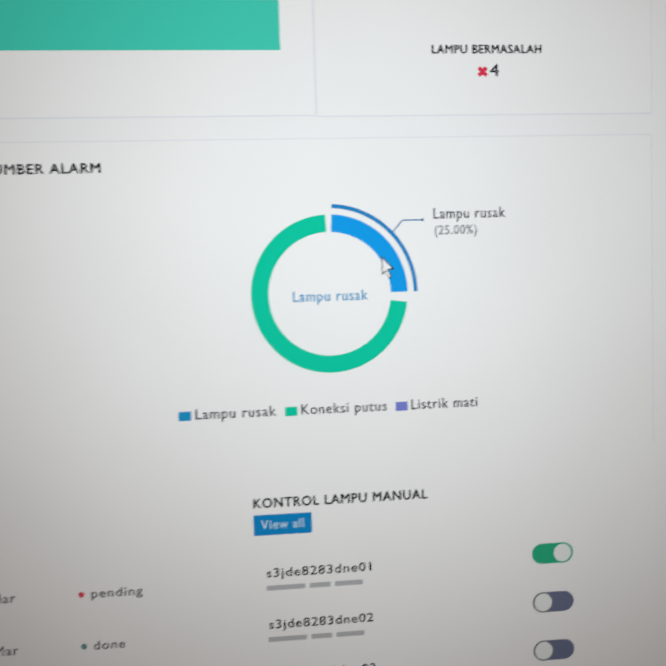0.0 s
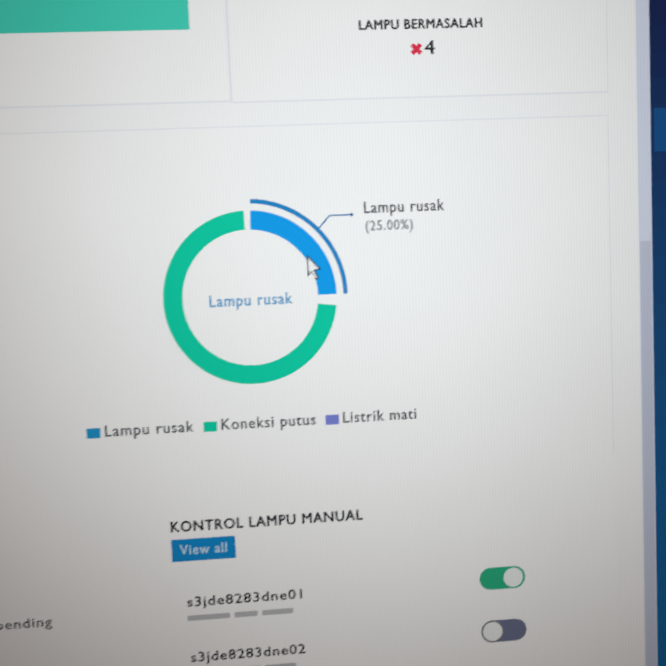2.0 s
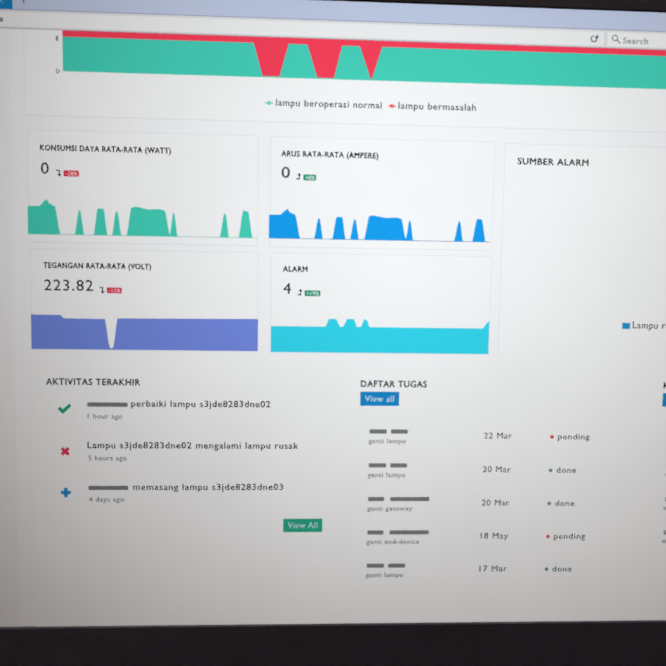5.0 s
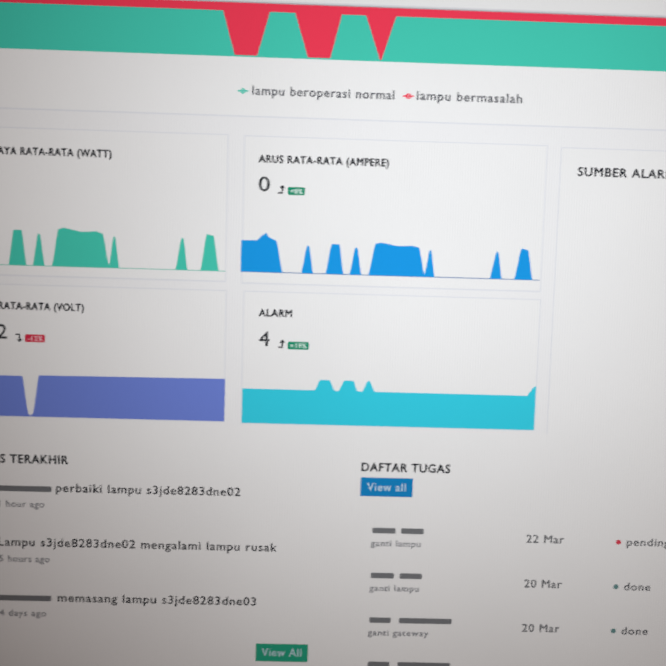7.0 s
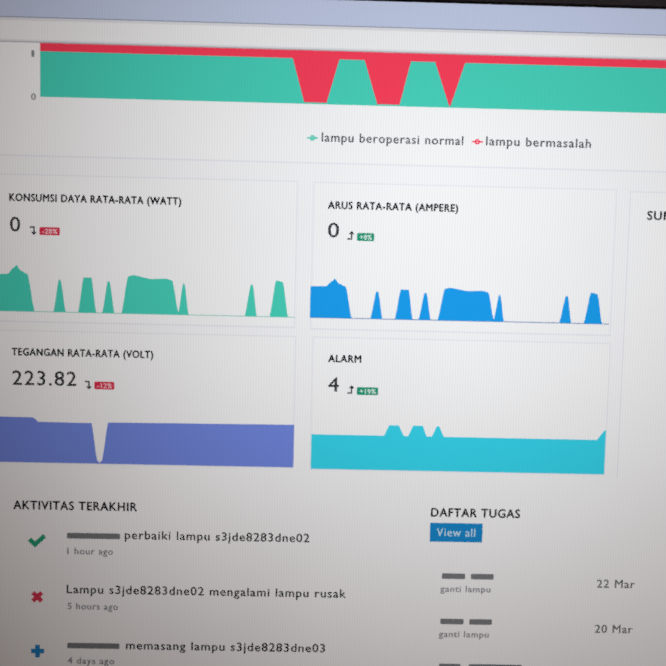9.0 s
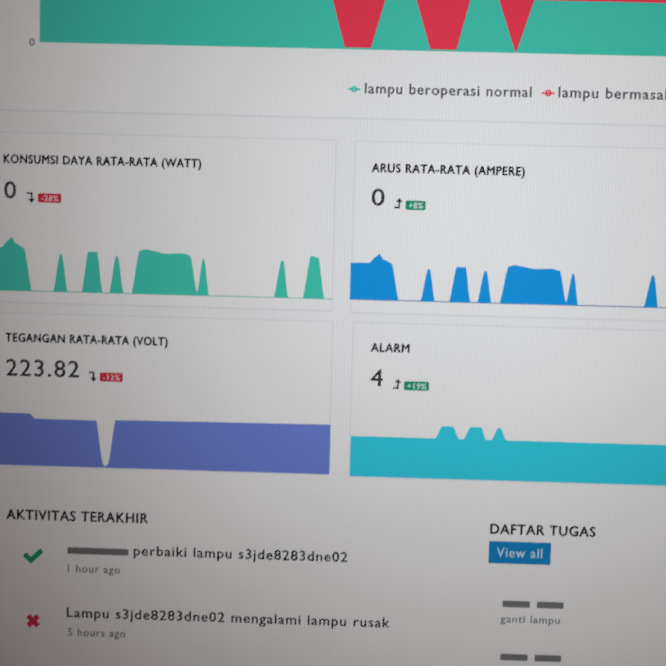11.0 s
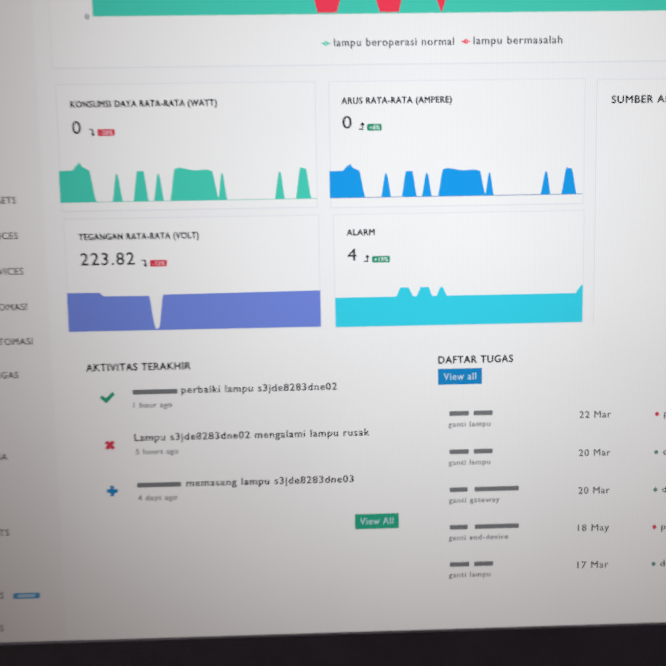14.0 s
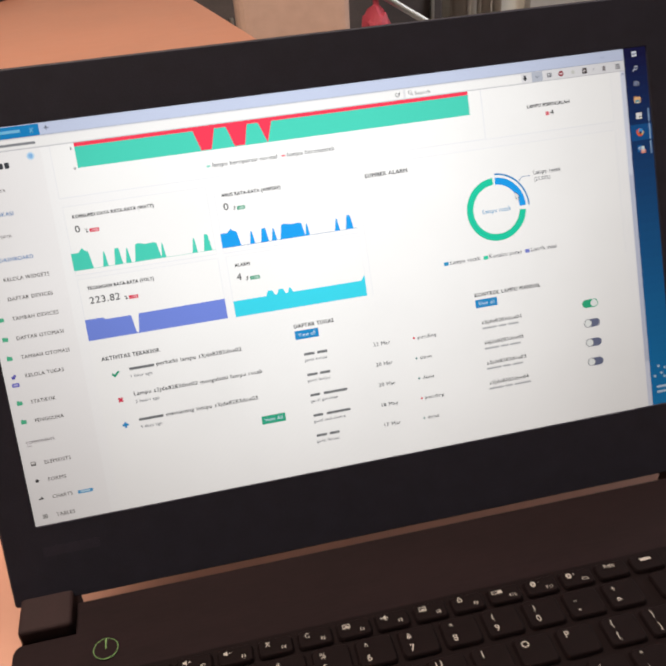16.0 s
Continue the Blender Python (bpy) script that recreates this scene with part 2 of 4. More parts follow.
part("tabletop", slab(rounded(-0.85, -1.05, 0.634, 1.65, 0.03), TABLE - 0.028, TABLE, 0.003), TABLETOP, table)
part("apron", box(-0.77, -0.97, TABLE - 0.10, 0.52, 1.57, TABLE - 0.029, 0.004), TABLE_EDGE, table)
for x in (-0.78, 0.53):
    for y in (-0.98, 1.58):
        part("leg", box(x - 0.025, y - 0.025, 0, x + 0.025, y + 0.025, TABLE - 0.029, 0.004), STEEL, table)


# ---- things beyond the table: stand-ins for unclear shapes, placed to fit the camera's view ----
def chair(where, turn):
    c = thing("chair", where, "beige upholstered chair beside the table", "chair", turn)
    part("backrest", box(-0.137, -0.03, 0.605, 0.114, 0.03, 1.02, 0.025, 4), BEIGE, c)
    part("seat", box(-0.22, -0.47, 0.40, 0.22, -0.02, 0.47, 0.03, 3), BEIGE, c)
    for x in (-0.10, 0.10):
        part("back_post", box(x - 0.012, 0.031, 0.38, x + 0.012, 0.055, 0.95, 0.004), STEEL, c)
    for x in (-0.19, 0.19):
        for y in (-0.43, -0.03):
            part("leg", cylinder(0.012, 0.0, 0.41, (x, y), 12), STEEL, c)
    return c


chair((0.245, 1.60, 0), 3.0)
# stand-in for an unclear grey edge, its outline fitted to the camera's view
pouch = thing("cloth_bag", (-0.55, 1.76, TABLE), "flat grey stand-in, shaped as a cloth bag, on the table", "bag")
outline = []
corners = [(0.09, -0.19), (0.22, 0.05), (-0.05, 0.20), (-0.24, -0.07)]
for k in range(4):
    p, q, r = (Vector(corners[(k + j) % 4]) for j in (-1, 0, 1))
    a, b = q + (p - q) * 0.14, q + (r - q) * 0.14
    outline += [tuple(a), tuple((a + b) / 4 + q / 2), tuple(b)]
part("body", slab(outline, 0.0, 0.055, 0.02, 3), GREY_CLOTH, pouch)
bm = bmesh.new()
handle = [(-0.02 + 0.05 * math.cos(t * math.pi / 12), 0.02 + 0.09 * math.sin(t * math.pi / 12), 0.059) for t in range(13)]
for a, b in zip(handle, handle[1:]):
    mid = (Vector(a) + Vector(b)) / 2
    box(mid.x - 0.012, mid.y - 0.012, 0.0555, mid.x + 0.012, mid.y + 0.012, 0.060, bm=bm)
part("carry_strap", bm, GREY_CLOTH, pouch)
# added to fill the dark area beyond the table; what stands there is unknown
cupboard = thing("sideboard", (0.21, 2.62, 0), "added dark brown sideboard filling the dark area beyond the table", "sideboard")
part("body", box(-0.65, -0.2, 0, 0.65, 0.2, 0.86, 0.006), DARK, cupboard)
for x in (-0.483, -0.161, 0.161, 0.483):
    d = part("door", box(x - 0.157, -0.222, 0.03, x + 0.157, -0.202, 0.83, 0.004), DARK, cupboard)
    part("handle", box(x + 0.115, -0.24, 0.40, x + 0.127, -0.223, 0.52, 0.003), STEEL, d, "steel bar handle")
bag = thing("bag", (0.540, 2.05, 0.462), "small crumpled red fabric bag on the rack", "bag")
bm = bmesh.new()
bmesh.ops.create_icosphere(bm, subdivisions=3, radius=1)
for v in bm.verts:
    n = noise.noise(v.co * 2.3) * 0.14
    v.co = Vector((v.co.x * 0.040, v.co.y * 0.06, max(v.co.z, -0.72) * 0.068 + 0.049)) * (1 + n)
    v.co.z = max(v.co.z, 0.0)
part("pouch", bm, RED, bag)
bm = box(-0.008, -0.006, 0.09, 0.008, 0.006, 0.14, 0.004)
part("strap", bm, RED, bag)
rack = thing("metal_rack", (0.62, 2.05, 0), "grey metal rack with slanting braces", "rack")
for x in (-0.2, 0.2):
    part("post", cylinder(0.014, 0, 1.1, (x, 0), 12), STEEL, rack)
bm = cylinder(0.009, -0.22, 0.22, (0, 0), 12)
bmesh.ops.transform(bm, matrix=pose(0.015, -0.02, 0.555, 0, -57, 0), verts=bm.verts)
part("brace", bm, STEEL, rack)
for z in (0.44, 0.9):
    part("shelf", box(-0.22, -0.14, z, 0.22, 0.14, z + 0.02, 0.004), WALL_LOW, rack)
panel = thing("wall_panel", (2.05, RY1 - 0.03, 0), "plain grey panel standing against the wall", "panel")
part("board", box(-0.6, -0.03, 0, 0.6, 0.028, 1.2, 0.004), WALL_LOW, panel)
drape = thing("curtain", (1.20, RY1 - 0.10, 0.0), "pale curtain hanging in narrow folds", "curtain")
bm = bmesh.new()
N = 60
row0 = [bm.verts.new((-0.10 + 0.20 * k / N, 0.035 * math.sin(k * 0.9) + 0.01 * math.sin(k * 2.3), 0.01)) for k in range(N + 1)]
row1 = [bm.verts.new((v.co.x, v.co.y * 0.8, 2.3)) for v in row0]
for k in range(N):
    bm.faces.new((row0[k], row0[k + 1], row1[k + 1], row1[k]))
bmesh.ops.solidify(bm, geom=bm.faces[:], thickness=0.004)
part("cloth", bm, CURTAIN, drape)
part("rod", box(-0.2, -0.02, 2.3, 0.2, 0.01, 2.32, 0.004), STEEL, drape)

# ---- the laptop: an Empty on the table at the hinge line ----
laptop = thing("laptop", (0, 0, TABLE), "open dark laptop with its lid leaning back, display lit", "laptop")
SA, CA = math.sin(LEAN_BACK), math.cos(LEAN_BACK)


def on_lid(x, y, out):
    """A place of the lid, in mm: x from the display's left edge, y down from its top, out of its front; in the laptop's metres."""
    up = HINGE_DOWN - y
    return Vector(((x - DISPLAY_W / 2) / 1000, (up * SA - out * CA) / 1000, (up * CA + out * SA) / 1000 + DECK - TABLE))


def lid_part(name, bm, material, parent, label=""):
    """bm holds lid places (x, y down, out) in mm."""
    for v in bm.verts:
        v.co = on_lid(*v.co)
    return part(name, bm, material, parent, label)


LX0, LX1, LY0, LY1 = -16.2, DISPLAY_W + 17.2, -23.5, 209.9


def squarer(ring, y1, x0, x1, r, low):
    """The ring with its two lower corners' radius r made low."""
    out = []
    for x, y in ring:
        if y > y1 - r:
            k = low / r
            y = y1 - (y1 - y) * k
            x = x0 + (x - x0) * k if x - x0 < r else x1 - (x1 - x) * k if x1 - x < r else x
        out.append((x, y))
    return out


def lid_ring(inset, r):
    return squarer(rounded(LX0 + inset, LY0 + inset, LX1 - inset, LY1 - inset, r), LY1 - inset, LX0 + inset, LX1 - inset, r, 2.0)


lid_part("lid_shell", slab(lid_ring(0, 8), -7.0, 0.1, 1.6, 3), SHELL, laptop, "charcoal lid back")
# the bezel: one frame with a true opening, its inner rim sloping to the display
bm = bmesh.new()
outer, inner, deep = lid_ring(1.2, 7), rounded(-0.3, -0.3, DISPLAY_W + 0.3, DISPLAY_H + 0.3, 0.4), rounded(0, 0, DISPLAY_W, DISPLAY_H, 0.3)
rings = [[bm.verts.new((x, y, o)) for x, y in ring] for ring, o in ((lid_ring(0.4, 7.6), 0.11), (outer, 1.0), (inner, 1.0), (deep, 0.15))]
for a, b in zip(rings, rings[1:]):
    for k in range(len(a)):
        j = (k + 1) % len(a)
        bm.faces.new((a[k], a[j], b[j], b[k]))
lid_part("bezel", bm, BEZEL, laptop, "matt black display frame")
lid_part("brand_mark", slab(rounded(1, 183.5, 26, 188.0, 0.8, 3), 1.0, 1.03), MARK, laptop, "faint grey brand mark")

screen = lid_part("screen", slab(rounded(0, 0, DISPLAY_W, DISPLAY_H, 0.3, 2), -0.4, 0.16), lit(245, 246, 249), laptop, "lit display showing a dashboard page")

# -- what the display shows: flat shapes of light, laid in thin steps --
STEP = 0.03
TINTS = {"teal": (70, 205, 185), "red": (240, 62, 88), "blue": (30, 150, 225), "violet": (118, 136, 218), "cyan": (66, 218, 240), "green": (30, 180, 130),
         "white": (245, 246, 248), "pale grey": (205, 210, 222), "dark grey": (70, 72, 76), "grey": (130, 132, 138), "navy blue": (20, 50, 100), "orange": (235, 160, 100)}


def tint(colour):
    return min(TINTS, key=lambda k: sum((a - b) ** 2 for a, b in zip(TINTS[k], colour)))


def described(name, colour):
    return "glowing %s %s on the display" % (tint(colour), name.replace("_", " "))


def shown(name, outline, colour, layer, label=""):
    bm = bmesh.new()
    f = bm.faces.new([bm.verts.new((x, y * PAGE, 0.16 + STEP * layer)) for x, y in outline])
    bmesh.ops.recalc_face_normals(bm, faces=[f])
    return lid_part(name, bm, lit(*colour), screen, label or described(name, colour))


def rect(name, x0, y0, x1, y1, colour, layer, r=0.0, label=""):
    return shown(name, rounded(x0, y0, x1, y1, r, 4) if r else [(x0, y0), (x1, y0), (x1, y1), (x0, y1)], colour, layer, label)


def disc(name, x, y, r, colour, layer, r2=0.0, n=28):
    if not r2:
        return shown(name, [(x + r * math.cos(2 * math.pi * k / n), y + r * math.sin(2 * math.pi * k / n)) for k in range(n)], colour, layer)
    return sector(name, x, y, r2, r, 0, 360, colour, layer)


def sector(name, x, y, r0, r1, a0, a1, colour, layer, n=64):
    """A ring's sector; angles in degrees, clockwise from the top."""
    bm = bmesh.new()
    rows = []
    for k in range(n + 1):
        t = radians(a0 + (a1 - a0) * k / n)
        rows.append([bm.verts.new((x + r * math.sin(t), (y - r * math.cos(t)) * PAGE, 0.16 + STEP * layer)) for r in (r0, r1)])
    for a, b in zip(rows, rows[1:]):
        bm.faces.new((a[0], a[1], b[1], b[0]))
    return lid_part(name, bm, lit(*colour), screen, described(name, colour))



def glyphs(words, spacing=1.0):
    """The outlines of a line of type as a list of flat polygons, cap height 1, from the baseline up."""
    data = bpy.data.curves.new("type", "FONT")
    data.body, data.resolution_u, data.space_character = words, 3, spacing
    ob = bpy.data.objects.new("type", data)
    me = bpy.data.meshes.new_from_object(ob)
    verts = [(v.co.x, v.co.y) for v in me.vertices]
    faces = [tuple(p.vertices) for p in me.polygons]
    bpy.data.objects.remove(ob)
    bpy.data.curves.remove(data)
    bpy.data.meshes.remove(me)
    return verts, faces


CAP = max(y for x, y in glyphs("H")[0])


def type_mesh(words, x0, x1, y, cap, spacing=1.0, place=lambda x, y: (x, y, 0)):
    """A bmesh of the words, set from x0 to x1 on the baseline y (downwards), capitals of height cap. x1 None: natural width."""
    verts, faces = glyphs(words, spacing)
    lo, hi = min(v[0] for v in verts), max(v[0] for v in verts)
    sx = cap / CAP if x1 is None else (x1 - x0) / (hi - lo)
    bm = bmesh.new()
    made = [bm.verts.new(place(x0 + (vx - lo) * sx, y - vy * cap / CAP)) for vx, vy in verts]
    for f in faces:
        try:
            bm.faces.new([made[k] for k in f])
        except ValueError:
            pass
    return bm


def caption(words, x0, x1, y, cap, colour=(60, 62, 66), layer=4, weight=0.0, label=""):
    bm = bmesh.new()
    for n, (dx, dy) in enumerate(((-1, 0), (1, 0), (0, -1), (0, 1), (0, 0))):
        dx, dy = dx * (0.05 + weight), dy * (0.035 + weight)
        one = type_mesh(words, x0, x1, y, cap, 1.12, lambda a, b: (a + dx, (b + dy) * PAGE, 0.16 + STEP * layer + 0.003 * n))
        me = bpy.data.meshes.new("type")
        one.to_mesh(me)
        one.free()
        bm.from_mesh(me)
        bpy.data.meshes.remove(me)
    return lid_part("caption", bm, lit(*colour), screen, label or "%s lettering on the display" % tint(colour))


def bar(x0, x1, y, tall, colour, layer=4):
    """Writing that is not given: a plain bar on the baseline y."""
    return rect("text_bar", x0, y - tall, x1, y, colour, layer, tall * 0.2)


WHITE, INK, SOFT_INK, PALE_INK = (250, 250, 251), (48, 50, 56), (92, 94, 101), (142, 144, 150)
TEAL, RED_C, BLUE, VIOLET, CYAN, GREEN = (74, 210, 188), (250, 66, 92), (14, 160, 240), (118, 140, 226), (58, 216, 240), (10, 205, 168)
EDGE = (235, 237, 244)

# the browser's frame
rect("tab_strip", 0, 0, 301.6, 5.0, (196, 206, 232), 1)
rect("tab", 0, 0.3, 34.7, 5.0, (20, 132, 196), 2)
disc("tab_icon", 3.0, 2.4, 0.9, (150, 205, 240), 3, 0.45)
bar(5.4, 12.6, 3.0, 1.2, (120, 190, 228), 3)
bar(14.2, 27.0, 3.0, 1.2, (120, 190, 228), 3)
for s in (1, -1):
    shown("tab_cross", [(30.7, 2.7 - 0.9 * s), (31.0, 2.7 - 1.0 * s), (32.4, 2.7 + 0.9 * s), (32.1, 2.7 + 1.0 * s)], (120, 190, 228), 3)
rect("plus_sign", 36.5, 2.2, 38.7, 2.5, (70, 76, 90), 2)
rect("plus_sign", 37.45, 1.25, 37.75, 3.45, (70, 76, 90), 2.3)
rect("tool_bar", 0, 5.0, 301.6, 10.0, (226, 226, 231), 1)
rect("tool_line", 0, 4.95, 301.6, 5.15, (150, 158, 176), 2)
rect("tool_line", 0, 9.75, 301.6, 9.95, (176, 178, 184), 2)
rect("address_box", 8.9, 5.7, 193.6, 9.4, (244, 244, 245), 2)
rect("search_box", 194.6, 5.7, 250.2, 9.4, (246, 246, 247), 2)
shown("home_icon", [(-0.0, 7.6), (1.3, 6.4), (2.6, 7.6), (2.2, 7.6), (2.2, 8.8), (1.6, 8.8), (1.6, 8.0), (1.0, 8.0), (1.0, 8.8), (0.4, 8.8), (0.4, 7.6)], (50, 54, 62), 3)
shown("back_arrow", [(4.9, 7.6), (6.2, 6.4), (6.6, 6.8), (6.1, 7.3), (7.6, 7.3), (7.6, 7.9), (6.1, 7.9), (6.6, 8.4), (6.2, 8.8)], (50, 54, 62), 3)
disc("info_icon", 10.8, 7.6, 1.0, (150, 152, 158), 3, 0.8)
rect("info_icon", 10.7, 7.3, 10.9, 8.2, (150, 152, 158), 3)
bar(13.0, 16.8, 8.3, 1.1, (168, 170, 174), 3)
bar(17.2, 32.2, 8.3, 1.1, (140, 142, 148), 3)
sector("reload_icon", 190.8, 7.6, 0.65, 0.95, 60, 350, (60, 64, 72), 3, 24)
shown("reload_icon", [(190.9, 7.4), (192.0, 7.4), (192.0, 6.4)], (60, 64, 72), 3)
disc("search_icon", 196.7, 7.2, 0.85, (96, 98, 104), 3, 0.6)
shown("search_icon", [(197.2, 7.8), (197.4, 7.6), (198.3, 8.5), (198.1, 8.8)], (96, 98, 104), 3)
caption("Search", 199.0, 206.0, 8.55, 1.55, (140, 142, 146), 3)
shown("download_icon", [(251.4, 6.3), (252.4, 6.3), (252.4, 7.5), (253.1, 7.5), (251.9, 8.9), (250.7, 7.5), (251.4, 7.5)], (40, 42, 48), 3)
rect("tool_button", 255.3, 5.3, 260.6, 9.6, (186, 192, 206), 3)
shown("tool_icon", [(257.0, 7.0), (258.0, 7.6), (259.0, 7.0), (259.0, 7.5), (258.0, 8.2), (257.0, 7.5)], (140, 146, 160), 4)
rect("tool_icon", 262.8, 6.5, 265.0, 8.5, (130, 132, 140), 3, 0.3)
rect("tool_icon", 263.3, 6.9, 264.2, 7.6, (226, 226, 231), 4)
disc("tool_icon", 269.7, 7.5, 1.25, (150, 36, 56), 3)
rect("tool_icon", 268.9, 7.2, 270.5, 7.8, (240, 230, 232), 4)
disc("tool_icon", 275.7, 7.5, 0.9, (206, 208, 204), 3)
rect("tool_icon", 280.3, 6.3, 282.7, 8.9, (70, 60, 62), 3, 0.3)
shown("tool_icon", [(280.9, 6.9), (282.0, 7.5), (280.9, 8.3)], (230, 226, 228), 4)
disc("tool_icon", 286.2, 7.4, 0.3, (110, 112, 118), 3)
rect("tool_icon", 290.6, 6.6, 291.9, 8.7, (120, 112, 116), 3, 0.2)
for k in range(3):
    rect("menu_line", 297.1, 6.5 + 0.85 * k, 299.4, 6.95 + 0.85 * k, (70, 72, 78), 3)
shown("window_button", [(290.2, 2.2), (290.8, 2.8), (291.4, 2.2), (291.4, 2.5), (290.8, 3.1), (290.2, 2.5)], (120, 128, 150), 3)

# the page: pale ground, white cards
rect("page_ground", 0, 10.0, 299.2, DISPLAY_H / PAGE, (249, 249, 251), 1)
rect("side_bar", 0, 10.0, 33.6, DISPLAY_H / PAGE, (246, 245, 247), 2)


def card(x0, y0, x1, y1):
    rect("card_edge", x0, y0, x1, y1, EDGE, 2)
    rect("card", x0 + 0.22, y0 + (0.22 if y0 > 10.2 else 0), x1 - 0.22, y1 - 0.3, WHITE, 3)


card(37.3, 10.0, 229.8, 32.3)
card(229.8, 10.0, 294.2, 32.5)
card(37.9, 35.8, 99.4, 65.6)
card(102.5, 35.9, 164.4, 65.8)
card(38.1, 67.2, 99.6, 94.6)
card(103.0, 67.2, 164.6, 94.8)
card(167.1, 36.2, 294.1, 96.6)
rect("card", 37.9, 95.3, 294.1, 172.9, WHITE, 3.4)

# the side bar
disc("logo_shape", 8.0, 15.0, 1.75, (40, 128, 214), 4, 0.95)
rect("logo_shape", 6.6, 14.7, 9.6, 15.4, (40, 128, 214), 4.4)
bar(10.6, 12.4, 17.0, 2.5, (70, 72, 78))
bar(13.0, 14.9, 17.0, 2.5, (70, 72, 78))
bar(15.5, 17.4, 17.0, 2.5, (70, 72, 78))
bar(18.0, 20.0, 17.0, 2.5, (70, 72, 78))
disc("ring_mark", 29.2, 13.0, 1.6, (188, 222, 250), 3)
disc("ring_mark", 29.2, 13.0, 0.75, (60, 150, 226), 4, 0.4)
for words, x0, x1, y in (("PLATFORM SAYA", 1.8, 16.4, 26.2), ("APLIKASI SAYA", 2.0, 15.2, 45.2), ("COMPONENTS", 3.3, 15.6, 134.9)):
    caption(words, x0, x1, y, 1.15, (128, 122, 126), 4)
    rect("rule", x0 + 0.1, y + 1.05, x0 + 2.3, y + 1.3, (150, 146, 150), 4)
MENU = (("APLIKASI", 7.8, 17.7, 36.2, "grid"), ("DASHBOARD", 8.2, 22.2, 55.1, "grid"), ("KELOLA WIDGETS", 8.3, 27.2, 63.4, "folder"),
        ("DAFTAR DEVICES", 8.4, 27.1, 71.8, "folder"), ("TAMBAH DEVICES", 8.5, 27.9, 80.3, "folder"), ("DAFTAR OTOMASI", 8.6, 28.3, 88.9, "folder"),
        ("TAMBAH OTOMASI", 8.8, 29.2, 97.3, "folder"), ("KELOLA TUGAS", 8.9, 25.3, 105.5, "puzzle"), ("STATISTIK", 9.1, 19.6, 117.3, "folder"),
        ("PENGGUNA", 9.1, 21.4, 125.8, "folder"), ("ELEMENTS", 9.4, 20.8, 145.0, "tray"), ("FORMS", 9.5, 17.2, 153.0, "tag"),
        ("CHARTS", 9.8, 18.4, 161.2, "peaks"), ("TABLES", 9.8, 17.9, 169.7, "grid_grey"))
for words, x0, x1, y, icon in MENU:
    active, lower = icon == "grid", y > 140
    caption(words, x0, x1, y, 1.6, (98, 138, 192) if active else (126, 122, 122) if lower else (104, 100, 100), 4)
    cx, cy = 3.2 + (y - 36) * 0.013, y - 0.95
    if icon == "grid":
        for dx, dy, w, h in ((-1.2, -1.1, 1.1, 1.2), (0.1, -1.1, 1.1, 0.8), (-1.2, 0.3, 1.1, 0.8), (0.1, -0.1, 1.1, 1.2)):
            rect("menu_icon", cx + dx, cy + dy, cx + dx + w, cy + dy + h, (40, 120, 178), 4)
    elif icon == "folder":
        rect("menu_icon", cx - 1.2, cy - 0.8, cx + 1.2, cy + 0.95, (84, 190, 150), 4, 0.35)
        rect("menu_icon", cx - 1.1, cy - 1.1, cx - 0.1, cy - 0.6, (84, 190, 150), 4.3, 0.2)
    elif icon == "puzzle":
        rect("menu_icon", cx - 1.0, cy - 0.3, cx + 0.5, cy + 1.0, (104, 100, 190), 4, 0.3)
        disc("menu_icon", cx + 0.5, cy - 0.4, 0.6, (104, 100, 190), 4.3)
        rect("badge", 2.7, 107.3, 5.8, 109.1, (112, 112, 206), 4, 0.3)
        bar(3.4, 5.1, 108.6, 0.8, (196, 196, 236), 5)
    elif icon == "tray":
        rect("menu_icon", cx - 1.1, cy - 0.9, cx + 1.1, cy + 1.0, (120, 118, 118), 4, 0.3)
        rect("menu_icon", cx - 0.8, cy - 0.6, cx + 0.8, cy + 0.2, (236, 234, 234), 5)
    elif icon == "tag":
        shown("menu_icon", [(cx - 0.9, cy - 0.2), (cx, cy - 0.9), (cx + 0.9, cy - 0.2), (cx + 0.5, cy + 0.8), (cx - 0.5, cy + 0.8)], (84, 82, 84), 4)
    elif icon == "peaks":
        shown("menu_icon", [(cx - 1.2, cy + 0.6), (cx - 0.7, cy - 0.1), (cx - 0.2, cy + 0.2), (cx + 0.3, cy - 0.8), (cx + 0.8, cy), (cx + 1.3, cy + 0.6)], (84, 82, 84), 4)
    else:
        for i in range(3):
            rect("menu_icon", cx - 1.0, cy - 0.9 + 0.7 * i, cx + 1.1, cy - 0.4 + 0.7 * i, (150, 148, 148), 4)
rect("badge", 20.8, 159.9, 27.5, 161.4, (84, 164, 216), 4, 0.3)
bar(21.9, 26.3, 161.0, 0.75, (190, 222, 242), 5)

# the wide chart at the top: green with a red band and three red notches
rect("area_chart", 47.5, 10.0, 223.6, 20.5, TEAL, 5)
rect("area_chart", 47.5, 10.0, 223.6, 11.6, RED_C, 6)
for a, b, c, d in ((97.8, 100.3, 104.8, 107.2), (112.2, 115.0, 119.5, 121.6), (126.4, 129.5, 129.8, 132.5)):
    shown("area_chart", [(a, 11.5), (d, 11.5), (c, 20.2), (b, 20.2)], RED_C, 6.5)
caption("0", 45.7, 46.6, 21.1, 1.2, PALE_INK)
caption("1", 45.8, 46.3, 12.7, 1.2, PALE_INK)


def series_mark(x, y, colour):
    rect("series_mark", x, y - 0.15, x + 2.2, y + 0.15, colour, 4)
    disc("series_mark", x + 1.1, y, 0.55, colour, 5, 0.28)


series_mark(101.0, 27.2, TEAL)
series_mark(134.4, 27.1, RED_C)
